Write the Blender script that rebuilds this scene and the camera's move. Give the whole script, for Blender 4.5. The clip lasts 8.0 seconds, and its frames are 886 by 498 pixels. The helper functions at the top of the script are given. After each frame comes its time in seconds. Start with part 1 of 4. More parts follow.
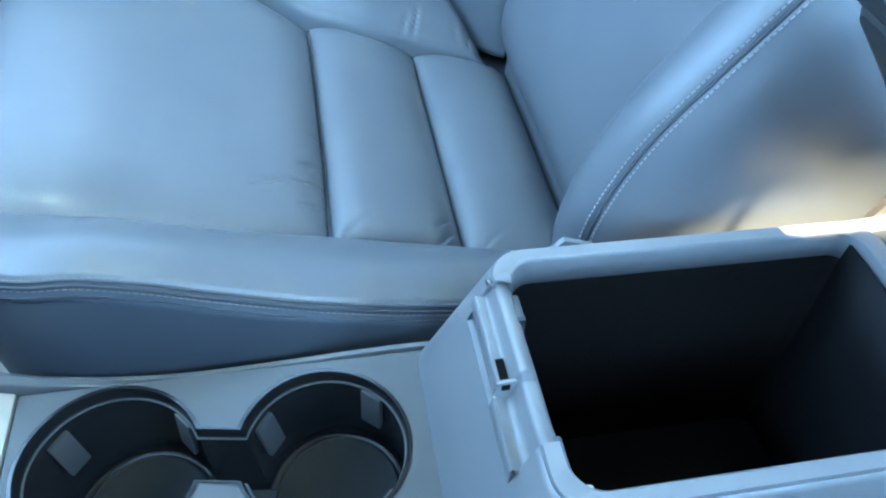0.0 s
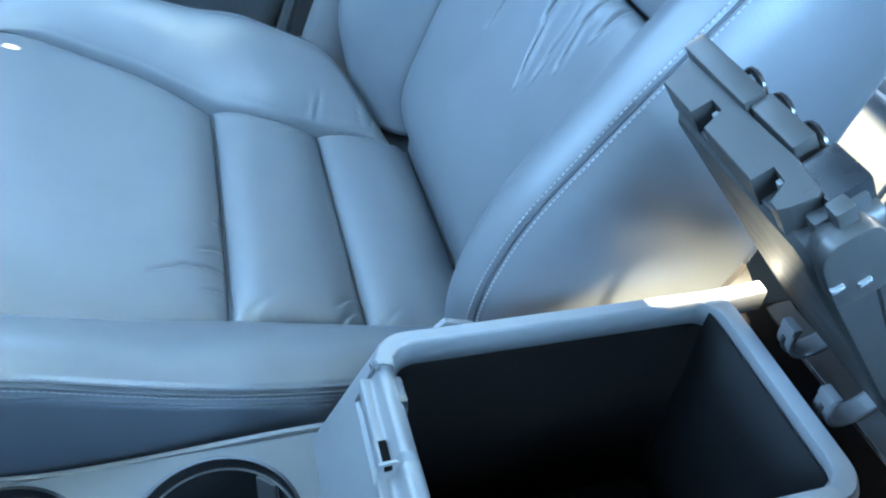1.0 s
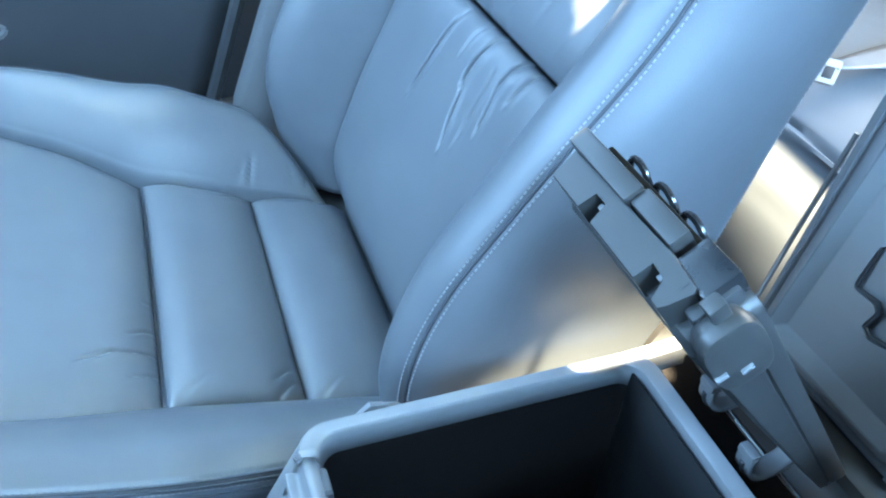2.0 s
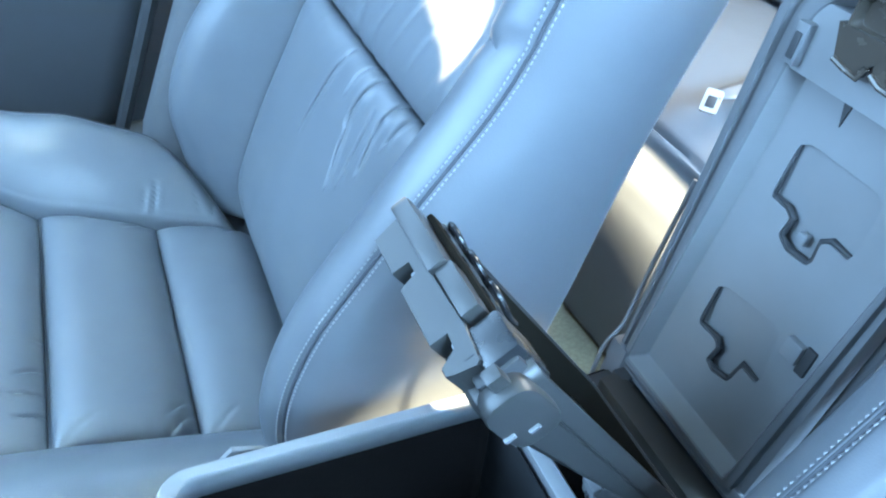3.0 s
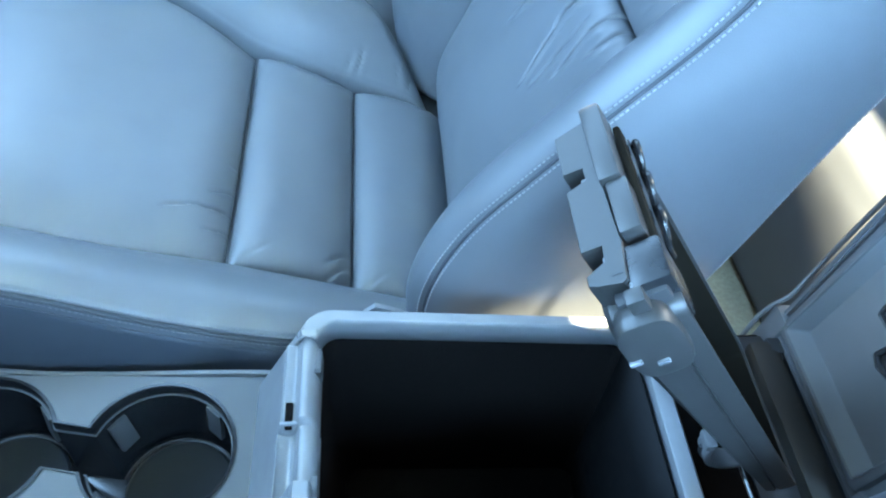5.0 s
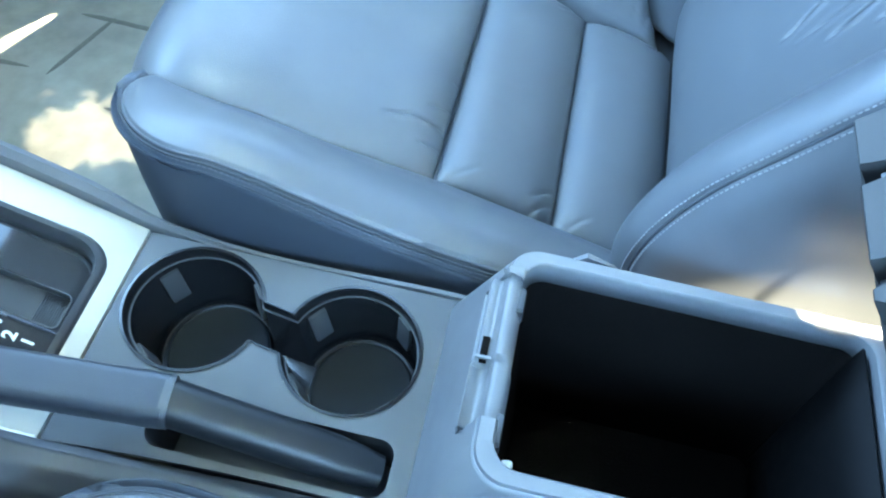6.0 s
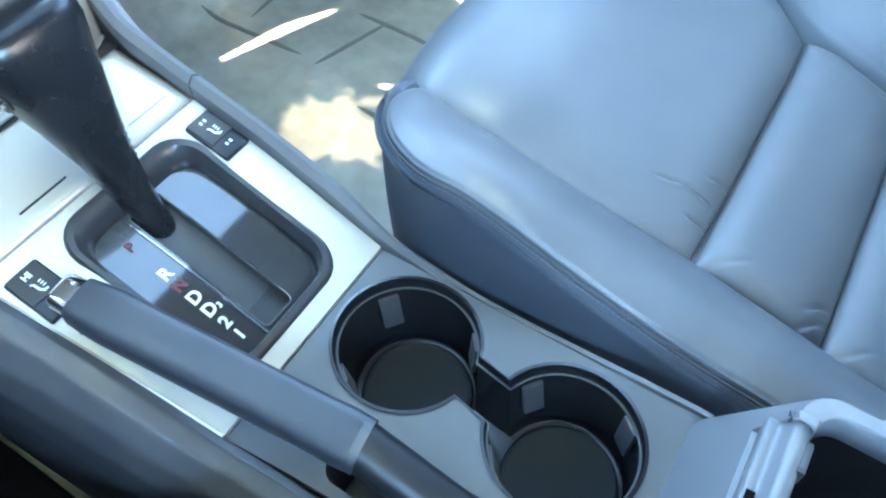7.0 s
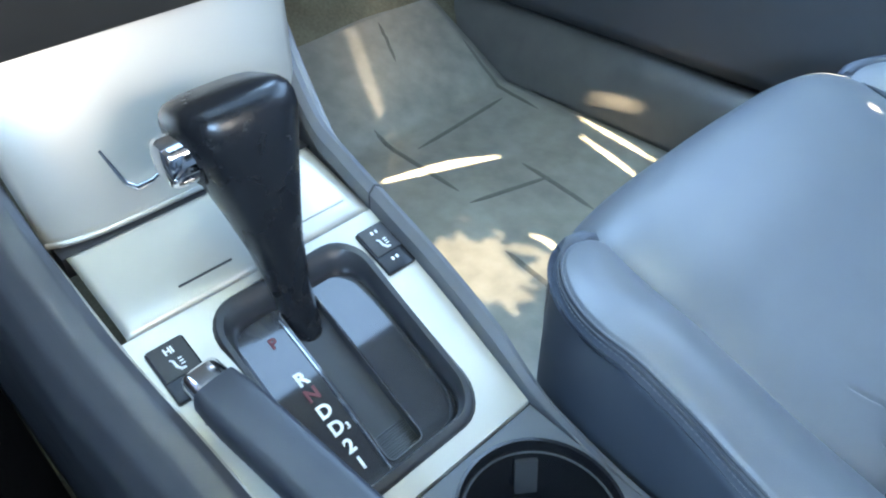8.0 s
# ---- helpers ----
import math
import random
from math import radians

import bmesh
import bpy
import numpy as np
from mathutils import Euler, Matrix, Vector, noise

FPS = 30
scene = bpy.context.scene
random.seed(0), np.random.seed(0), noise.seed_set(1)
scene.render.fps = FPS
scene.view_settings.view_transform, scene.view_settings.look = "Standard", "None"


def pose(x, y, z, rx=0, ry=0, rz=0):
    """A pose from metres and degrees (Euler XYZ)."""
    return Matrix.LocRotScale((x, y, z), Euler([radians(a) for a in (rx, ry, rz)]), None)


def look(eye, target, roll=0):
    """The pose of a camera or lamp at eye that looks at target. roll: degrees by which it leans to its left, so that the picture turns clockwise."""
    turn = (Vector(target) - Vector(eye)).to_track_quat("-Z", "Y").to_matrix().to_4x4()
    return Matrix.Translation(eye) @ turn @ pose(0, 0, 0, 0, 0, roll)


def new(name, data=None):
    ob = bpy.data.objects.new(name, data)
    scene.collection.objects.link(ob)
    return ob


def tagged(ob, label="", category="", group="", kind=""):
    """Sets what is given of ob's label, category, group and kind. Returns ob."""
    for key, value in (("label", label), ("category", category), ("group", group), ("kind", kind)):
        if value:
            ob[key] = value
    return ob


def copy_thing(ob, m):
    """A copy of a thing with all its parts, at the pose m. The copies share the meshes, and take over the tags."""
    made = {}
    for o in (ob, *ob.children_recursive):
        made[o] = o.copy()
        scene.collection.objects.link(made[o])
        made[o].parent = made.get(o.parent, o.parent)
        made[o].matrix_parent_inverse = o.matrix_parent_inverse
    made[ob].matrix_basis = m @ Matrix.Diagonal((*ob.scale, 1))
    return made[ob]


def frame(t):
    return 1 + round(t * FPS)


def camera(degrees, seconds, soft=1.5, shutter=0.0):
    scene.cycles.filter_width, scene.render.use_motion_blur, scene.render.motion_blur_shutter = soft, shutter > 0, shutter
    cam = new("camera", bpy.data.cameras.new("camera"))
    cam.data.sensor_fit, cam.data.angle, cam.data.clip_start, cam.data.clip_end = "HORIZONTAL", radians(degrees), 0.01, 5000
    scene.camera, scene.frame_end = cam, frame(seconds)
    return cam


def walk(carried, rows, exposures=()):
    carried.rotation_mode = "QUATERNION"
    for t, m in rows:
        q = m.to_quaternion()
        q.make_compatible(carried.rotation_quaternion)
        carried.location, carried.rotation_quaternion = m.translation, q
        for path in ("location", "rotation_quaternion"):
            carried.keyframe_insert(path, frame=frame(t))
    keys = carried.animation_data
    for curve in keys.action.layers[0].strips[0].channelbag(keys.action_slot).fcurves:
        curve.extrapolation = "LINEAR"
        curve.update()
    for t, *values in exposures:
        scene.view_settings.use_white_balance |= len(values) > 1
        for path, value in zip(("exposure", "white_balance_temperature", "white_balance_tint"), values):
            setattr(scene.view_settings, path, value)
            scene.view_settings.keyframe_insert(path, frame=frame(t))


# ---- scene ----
cam = camera(61.7, 8.0, 2.1)
PATH = [
    (0, (-0.02, -0.145, 0.688), (0.189, 1.162, -0.811), -1.7),
    (0.5, (-0.005, -0.152, 0.698), (0.291, 1.164, -0.778), -0.3),
    (1, (0.003, -0.155, 0.71), (0.42, 1.227, -0.674), 1.8),
    (1.5, (0.02, -0.147, 0.721), (0.467, 1.263, -0.626), -0.2),
    (1.7, (0.023, -0.146, 0.726), (0.506, 1.269, -0.602), 0.3),
    (2.8, (0.071, -0.156, 0.759), (0.671, 1.201, -0.582), 0.6),
    (3, (0.083, -0.162, 0.767), (0.72, 1.193, -0.559), 2.8),
    (3.5, (0.111, -0.17, 0.778), (0.844, 1.159, -0.525), 8.1),
    (4, (0.104, -0.171, 0.771), (0.655, 1.16, -0.616), 8.1),
    (4.5, (0.091, -0.169, 0.764), (0.464, 1.157, -0.686), 5.1),
    (4.7, (0.089, -0.171, 0.764), (0.383, 1.163, -0.697), 4.7),
    (5.8, (0.059, -0.159, 0.763), (-0.109, 0.962, -0.885), 0.5),
    (6, (0.054, -0.155, 0.757), (-0.208, 0.955, -0.885), -1.2),
    (6.5, (0.026, -0.135, 0.738), (-0.47, 0.93, -0.88), -3.8),
    (7, (0.0, -0.121, 0.721), (-0.744, 0.869, -0.849), -6.1),
    (7.5, (-0.011, -0.116, 0.709), (-0.979, 0.895, -0.72), -4.5),
    (7.6, (-0.021, -0.124, 0.708), (-1.004, 0.922, -0.685), -2.8),
    (7.8, (-0.033, -0.124, 0.707), (-1.104, 0.918, -0.623), -2.1),
    (8, (-0.043, -0.127, 0.693), (-1.174, 0.921, -0.581), -1.6),
]
walk(cam, [(t, look(eye, target, roll)) for t, eye, target, roll in PATH], [(0, 5.28, 6400, 9), (0.7, 5.36, 6430, 9), (1.5, 5.33, 6480, 10), (3, 5.47, 6600, 10), (3.6, 5.62, 7050, 10), (4, 5.40, 6620, 9), (4.5, 5.33, 6500, 9), (6, 5.42, 6430, 10), (6.6, 5.45, 6520, 13), (7.5, 5.20, 6800, 16), (8, 4.98, 7000, 18)])

# ---- light ----
world = bpy.data.worlds.new("world")
scene.world = world
world.use_nodes = True
sky = world.node_tree.nodes.new("ShaderNodeTexSky")
sky.sky_type, sky.sun_disc = "NISHITA", False
SUN_WAY = Vector((0.20, -0.12, 0.95)).normalized()          # towards the sun
sky.sun_elevation = math.asin(SUN_WAY.z)
sky.sun_rotation = math.atan2(SUN_WAY.x, SUN_WAY.y)
back = world.node_tree.nodes["Background"]
back.inputs["Strength"].default_value = 0.011
world.node_tree.links.new(sky.outputs[0], back.inputs["Color"])

sun = new("sun", bpy.data.lights.new("sun", "SUN"))
sun.data.energy, sun.data.angle, sun.data.color = 5.0, radians(0.6), (1.0, 0.90, 0.63)
sun.matrix_world = look((0, 0, 5), Vector((0, 0, 5)) - SUN_WAY)


def window_lamp(name, eye, target, w, h, watts, color=(0.372, 0.72, 1.16)):
    """A soft rectangular lamp, for sky light at a window or as added fill."""
    ob = new(name, bpy.data.lights.new(name, "AREA"))
    ob.data.shape, ob.data.size, ob.data.size_y = "RECTANGLE", w, h
    ob.data.energy, ob.data.color = watts, color
    ob.matrix_world = look(eye, target)
    return ob


window_lamp("windscreen_light", (-0.92, 0.22, 1.10), (-0.2, 0.16, 0.35), 0.95, 0.55, 1.02)
window_lamp("passenger_window_light", (-0.28, 0.84, 1.0), (-0.38, 0.15, 0.15), 0.95, 0.42, 0.26)
window_lamp("roof_window_light", (-0.31, 0.18, 1.205), (-0.31, 0.1801, 0.3), 0.44, 0.90, 0.11)
# Next two: fill added inside the closed left wall, narrowed onto the seat-back flank.
window_lamp("rear_side_fill", (0.75, -0.655, 1.0), (0.36, 0.12, 0.55), 0.6, 0.36, 0.95).data.spread = radians(95)
window_lamp("driver_side_fill", (0.26, -0.665, 0.98), (0.42, 0.10, 0.50), 0.6, 0.36, 0.12).data.spread = radians(52)
window_lamp("rear_window_light", (1.16, 0.02, 1.04), (0.5, 0.02, 0.3), 1.1, 0.30, 1.0, (0.84, 0.86, 0.80))


# ---- materials ----
def material(name, color, rough=0.5, metal=0.0, vary=0.12, scale=40.0, bump=0.0, bump_scale=400.0, coat=0.0, kind="noise", spec=0.5, mottle=6.0, rough_vary=0.07):
    """A surface with colour variation at two scales and fine relief."""
    m = bpy.data.materials.new(name)
    m.use_nodes = True
    t, n = m.node_tree, m.node_tree.nodes
    b = n["Principled BSDF"]
    pos = n.new("ShaderNodeTexCoord")
    fine, big = n.new("ShaderNodeTexNoise"), n.new("ShaderNodeTexNoise")
    fine.inputs["Scale"].default_value, big.inputs["Scale"].default_value = scale, mottle
    fine.inputs["Detail"].default_value, big.inputs["Detail"].default_value = 6, 4
    for tex in (fine, big):
        t.links.new(pos.outputs["Object"], tex.inputs["Vector"])
    add = n.new("ShaderNodeMath")
    add.operation = "ADD"
    t.links.new(fine.outputs["Fac"], add.inputs[0])
    t.links.new(big.outputs["Fac"], add.inputs[1])
    ramp = n.new("ShaderNodeMapRange")
    ramp.inputs["From Min"].default_value, ramp.inputs["From Max"].default_value = 0.6, 1.4
    ramp.inputs["To Min"].default_value, ramp.inputs["To Max"].default_value = 1 - vary, 1 + vary
    t.links.new(add.outputs[0], ramp.inputs["Value"])
    mix = n.new("ShaderNodeVectorMath")
    mix.operation = "SCALE"
    mix.inputs[0].default_value = color
    t.links.new(ramp.outputs[0], mix.inputs["Scale"])
    t.links.new(mix.outputs[0], b.inputs["Base Color"])
    rr = n.new("ShaderNodeMapRange")
    rr.inputs["From Min"].default_value, rr.inputs["From Max"].default_value = 0.6, 1.4
    rr.inputs["To Min"].default_value, rr.inputs["To Max"].default_value = max(rough - rough_vary, 0.02), min(rough + rough_vary, 1)
    t.links.new(add.outputs[0], rr.inputs["Value"])
    t.links.new(rr.outputs[0], b.inputs["Roughness"])
    b.inputs["Metallic"].default_value = metal
    b.inputs["Specular IOR Level"].default_value = spec
    b.inputs["Coat Weight"].default_value = coat
    b.inputs["Coat Roughness"].default_value = 0.08
    if bump:
        if kind == "grain":
            tex = n.new("ShaderNodeTexVoronoi")
            tex.feature = "DISTANCE_TO_EDGE"
            out = tex.outputs["Distance"]
        else:
            tex = n.new("ShaderNodeTexNoise")
            tex.inputs["Detail"].default_value = 4
            out = tex.outputs["Fac"]
        tex.inputs["Scale"].default_value = bump_scale
        t.links.new(pos.outputs["Object"], tex.inputs["Vector"])
        bp = n.new("ShaderNodeBump")
        bp.inputs["Strength"].default_value, bp.inputs["Distance"].default_value = bump, 0.001
        t.links.new(out, bp.inputs["Height"])
        t.links.new(bp.outputs[0], b.inputs["Normal"])
    return m


LEATHER = material("grey_leather", (0.1135, 0.1225, 0.1355), 0.39, spec=0.42, vary=0.07, scale=30, bump=0.12, bump_scale=700, kind="grain", mottle=4)
# Darker and bluer than the leather: the cushion flank's shade is in this colour.
LEATHER_SIDE = material("shaded_grey_vinyl", (0.055, 0.066, 0.085), 0.5, vary=0.05, scale=25, bump=0.05, bump_scale=600, kind="grain", mottle=5)
THREAD = material("grey_thread", (0.23, 0.235, 0.25), 0.7, vary=0.1, scale=300)
SEAM_DARK = material("dark_seam", (0.05, 0.055, 0.065), 0.8, vary=0.2, scale=100)
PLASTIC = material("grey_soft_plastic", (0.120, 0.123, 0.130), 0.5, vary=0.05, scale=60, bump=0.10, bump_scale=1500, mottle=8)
PANEL = material("dark_grey_panel", (0.066, 0.069, 0.074), 0.45, vary=0.06, scale=60, bump=0.10, bump_scale=1500, mottle=8)
RIM = material("pale_grey_plastic", (0.17, 0.174, 0.184), 0.42, vary=0.05, scale=60, bump=0.08, bump_scale=1500, mottle=8)
BLACK = material("black_plastic", (0.012, 0.012, 0.013), 0.24, vary=0.1, scale=80, rough_vary=0.02)
GLOSS = material("smoked_gloss_black", (0.15, 0.15, 0.155), 0.07, metal=0.75, vary=0.1, scale=80, coat=0.8, spec=0.9, rough_vary=0.02)
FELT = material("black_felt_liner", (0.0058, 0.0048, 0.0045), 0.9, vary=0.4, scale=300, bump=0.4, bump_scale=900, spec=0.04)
SILVER = material("satin_silver_trim", (0.545, 0.52, 0.465), 0.34, metal=0.5, vary=0.012, scale=25, mottle=7, rough_vary=0.015)
CHROME = material("chrome", (0.85, 0.85, 0.86), 0.08, metal=1.0, vary=0.03, scale=30)
TONGUE = material("brushed_steel_tongue", (0.46, 0.46, 0.45), 0.42, metal=0.5, vary=0.05, scale=80)
RUBBER = material("grey_rubber", (0.045, 0.047, 0.05), 0.6, vary=0.1, scale=120)
WELL_FLOOR = material("slate_well_floor", (0.010, 0.0135, 0.018), 0.6, vary=0.15, scale=90, mottle=20, spec=0.15)
KNOB = material("dark_grey_knob_leather", (0.013, 0.014, 0.016), 0.27, vary=0.1, scale=50, bump=0.08, bump_scale=900, kind="grain")
ARM = material("charcoal_lever_sleeve", (0.013, 0.014, 0.016), 0.42, vary=0.05, scale=50, rough_vary=0.02)
GRIP = material("grey_grip_leather", (0.038, 0.043, 0.053), 0.34, vary=0.1, scale=60, bump=0.10, bump_scale=900, kind="grain")
CARPET = material("olive_grey_carpet", (0.165, 0.148, 0.100), 0.95, vary=0.35, scale=220, bump=0.8, bump_scale=900, spec=0.1, mottle=14)
MAT = material("clear_film_mat", (0.222, 0.213, 0.178), 0.34, vary=0.30, scale=38, bump=0.5, bump_scale=45, coat=0.5, mottle=11, rough_vary=0.05)
TRAY_LINING = material("matt_brown_lining", (0.012, 0.0095, 0.007), 0.9, vary=0.15, scale=60, spec=0.05)
LINER_LIT = material("lit_bin_tone", (0.0065, 0.0065, 0.0072), 0.7, vary=0.15, scale=120, spec=0.15)
LINING = material("dark_brown_lining", (0.024, 0.020, 0.016), 0.5, vary=0.12, scale=60)
# Left rail only: darker than the right one, driver-side shade put into the colour.
RAIL_SHADED = material("shaded_slate_rail", (0.052, 0.055, 0.063), 0.36, vary=0.08, scale=60, bump=0.08, bump_scale=1500)
SILL = material("brown_grey_sill_plastic", (0.095, 0.090, 0.080), 0.45, vary=0.2, scale=30, mottle=9)
FILM_CREASE = material("dull_crease", (0.10, 0.096, 0.078), 0.6, vary=0.3, scale=150)
BEZEL = material("charcoal_bezel", (0.034, 0.036, 0.040), 0.34, vary=0.08, scale=60, rough_vary=0.03)
DOOR = material("blue_grey_door_vinyl", (0.055, 0.058, 0.064), 0.5, vary=0.08, scale=40, bump=0.1, bump_scale=900)
HEADLINER = material("pale_headliner", (0.34, 0.34, 0.33), 0.9, vary=0.05, scale=200)
DARK = material("dark_trim", (0.03, 0.031, 0.034), 0.6, vary=0.2, scale=60)
LIDPANEL = material("blue_grey_lid_panel", (0.185, 0.188, 0.196), 0.45, vary=0.05, scale=60, bump=0.08, bump_scale=1500, mottle=8)
POCKET = material("brown_black_plastic", (0.046, 0.037, 0.030), 0.26, vary=0.06, scale=80)
TRAYGREY = material("mid_grey_tray_plastic", (0.033, 0.033, 0.033), 0.38, vary=0.06, scale=60, bump=0.08, bump_scale=1500, mottle=9)
WHITE = material("white_print", (0.75, 0.77, 0.78), 0.5, vary=0.03, scale=50)
RED = material("red_print", (0.13, 0.02, 0.028), 0.5, vary=0.05, scale=50)


# ---- helpers for meshes ----
def thing(name, label, category, kind="", group="", at=(0, 0, 0)):
    ob = new(name)
    ob.empty_display_size = 0.05
    ob.location = at
    return tagged(ob, label, category, group, kind)


def finish(bm, name, mat, smooth=True):
    bmesh.ops.recalc_face_normals(bm, faces=bm.faces)
    me = bpy.data.meshes.new(name)
    bm.to_mesh(me)
    bm.free()
    me.materials.append(mat)
    if smooth:
        me.shade_smooth()
        me.set_sharp_from_angle(angle=radians(38))
    return me


def part(name, bm, mat, parent, label="", smooth=True, solid=0.0, kind=""):
    ob = new(name, finish(bm, name, mat, smooth))
    if parent is not None:
        ob.parent = parent
        ob.matrix_parent_inverse = Matrix.Translation(-parent.location) if parent.type == "EMPTY" else Matrix()
    if solid:
        s = ob.modifiers.new("thickness", "SOLIDIFY")
        s.thickness, s.offset = solid, -1
    return tagged(ob, label, kind=kind)


def bevel(bm, width, segments=2):
    if width:
        bmesh.ops.bevel(bm, geom=bm.edges[:], offset=width, segments=segments, affect="EDGES", profile=0.6)


def box(x0, x1, y0, y1, z0, z1, r=0.0, m=None, segments=2):
    bm = bmesh.new()
    bmesh.ops.create_cube(bm, size=1)
    for v in bm.verts:
        v.co = Vector(((x0 + x1) / 2 + v.co.x * (x1 - x0), (y0 + y1) / 2 + v.co.y * (y1 - y0), (z0 + z1) / 2 + v.co.z * (z1 - z0)))
    bevel(bm, r, segments)
    if m is not None:
        bm.transform(m)
    return bm


def sheet(f, nu, nv):
    """A grid of f(u, v), both from 0 to 1."""
    bm = bmesh.new()
    rows = [[bm.verts.new(f(i / nu, j / nv)) for j in range(nv + 1)] for i in range(nu + 1)]
    for i in range(nu):
        for j in range(nv):
            bm.faces.new((rows[i][j], rows[i + 1][j], rows[i + 1][j + 1], rows[i][j + 1]))
    return bm


def loft(loops, cap_first=True, cap_last=True):
    bm = bmesh.new()
    rings = [[bm.verts.new(p) for p in loop] for loop in loops]
    n = len(rings[0])
    for a, b in zip(rings, rings[1:]):
        for k in range(n):
            bm.faces.new((a[k], a[(k + 1) % n], b[(k + 1) % n], b[k]))
    if cap_first:
        bm.faces.new(rings[0])
    if cap_last:
        bm.faces.new(rings[-1])
    return bm


def rounded(x0, x1, y0, y1, r, n=6):
    """A rounded rectangle in the plane, as (x, y) pairs, counter-clockwise."""
    out = []
    for cx, cy, a in ((x1 - r, y1 - r, 0), (x0 + r, y1 - r, 90), (x0 + r, y0 + r, 180), (x1 - r, y0 + r, 270)):
        for k in range(n + 1):
            w = radians(a + 90 * k / n)
            out.append((cx + r * math.cos(w), cy + r * math.sin(w)))
    return out


def tube(points, radii, segments=14, squash=1.0, cap=True):
    """A round bar along points; squash flattens it upright."""
    pts = [Vector(p) for p in points]
    loops = []
    for i, p in enumerate(pts):
        d = (pts[min(i + 1, len(pts) - 1)] - pts[max(i - 1, 0)]).normalized()
        side = d.cross(Vector((0, 0, 1)))
        side = side.normalized() if side.length > 0.05 else Vector((0, 1, 0))
        up = side.cross(d).normalized()
        r = radii[i] if isinstance(radii, (list, tuple)) else radii
        loops.append([p + side * (r * math.cos(2 * math.pi * k / segments)) + up * (r * squash * math.sin(2 * math.pi * k / segments)) for k in range(segments)])
    return loft(loops, cap, cap)


def curve(knots):
    """A smooth function through (x, value, ...) knots in rising x; gives a float, or a tuple for several values."""
    knots = sorted(knots)
    xs = np.array([k[0] for k in knots], float)
    vs = np.array([k[1:] for k in knots], float)
    d = np.gradient(vs, xs, axis=0)

    def f(x):
        i = int(np.clip(np.searchsorted(xs, x) - 1, 0, len(xs) - 2))
        h = xs[i + 1] - xs[i]
        s = (x - xs[i]) / h
        s = min(max(s, -0.5), 1.5)
        v = (2 * s**3 - 3 * s**2 + 1) * vs[i] + (s**3 - 2 * s**2 + s) * h * d[i] + (3 * s**2 - 2 * s**3) * vs[i + 1] + (s**3 - s**2) * h * d[i + 1]
        return float(v[0]) if len(v) == 1 else tuple(float(c) for c in v)
    return f


def plate(outer, holes, top, thick, step=0.008):
    """A plate over the plane with holes; top(x, y) gives its height."""
    bm = bmesh.new()
    edges = []
    for loop in (outer, *holes):
        vs = [bm.verts.new((x, y, 0)) for x, y in loop]
        edges += [bm.edges.new((a, b)) for a, b in zip(vs, vs[1:] + vs[:1])]
    bmesh.ops.triangle_fill(bm, use_beauty=True, use_dissolve=False, edges=edges)
    xs = [p[0] for p in outer]
    x = min(xs) + step
    while x < max(xs) - step / 2:
        bmesh.ops.bisect_plane(bm, geom=bm.verts[:] + bm.edges[:] + bm.faces[:], plane_co=(x, 0, 0), plane_no=(1, 0, 0))
        x += step
    for v in bm.verts:
        v.co.z = top(v.co.x, v.co.y)
    got = bmesh.ops.extrude_face_region(bm, geom=bm.faces[:])
    for e in got["geom"]:
        if isinstance(e, bmesh.types.BMVert):
            e.co.z -= thick
    return bm


def dashes(points, normal_of, length, gap, width, lift):
    """Short raised stitches along a polyline."""
    bm = bmesh.new()
    pts = [Vector(p) for p in points]
    run, total = [0.0], 0.0
    for a, b in zip(pts, pts[1:]):
        total += (b - a).length
        run.append(total)

    def at(s):
        i = int(np.clip(np.searchsorted(run, s) - 1, 0, len(pts) - 2))
        f = (s - run[i]) / max(run[i + 1] - run[i], 1e-9)
        return pts[i].lerp(pts[i + 1], f), i
    s = 0.0
    while s + length < total:
        a, i = at(s)
        b, _ = at(s + length)
        d = (b - a).normalized()
        nrm = normal_of(i)
        w = d.cross(nrm).normalized() * width / 2
        up = nrm * lift
        mid = (a + b) / 2
        v = [bm.verts.new(p) for p in (a - w, a + w, b + w, b - w, mid - w * 0.8 + up, mid + w * 0.8 + up)]
        for q in ((0, 1, 5, 4), (3, 4, 5, 2), (0, 4, 3), (1, 2, 5)):
            bm.faces.new([v[k] for k in q])
        s += length + gap
    return bm


def pillow(u, v, pu=8, pv=8):
    """1 in the middle of a padded panel, 0 at its sewn edge."""
    return max(1 - abs(2 * u - 1) ** pu, 0) ** 0.5 * max(1 - abs(2 * v - 1) ** pv, 0) ** 0.5


def crease(x, y, ax, ay, bx, by, width, depth, seed=0.0):
    """A fold in the leather along a line, deepest in its middle."""
    dx, dy = bx - ax, by - ay
    length = math.hypot(dx, dy)
    s = ((x - ax) * dx + (y - ay) * dy) / length**2
    if s < -0.1 or s > 1.1:
        return 0.0
    d = ((x - ax) * dy - (y - ay) * dx) / length + 0.15 * width * math.sin(9 * s + seed)
    fade = max(1 - (2 * s - 1) ** 2, 0)
    return fade * depth * (-math.exp(-(d / width) ** 2) + 0.35 * math.exp(-((d - 1.9 * width) / (1.3 * width)) ** 2))


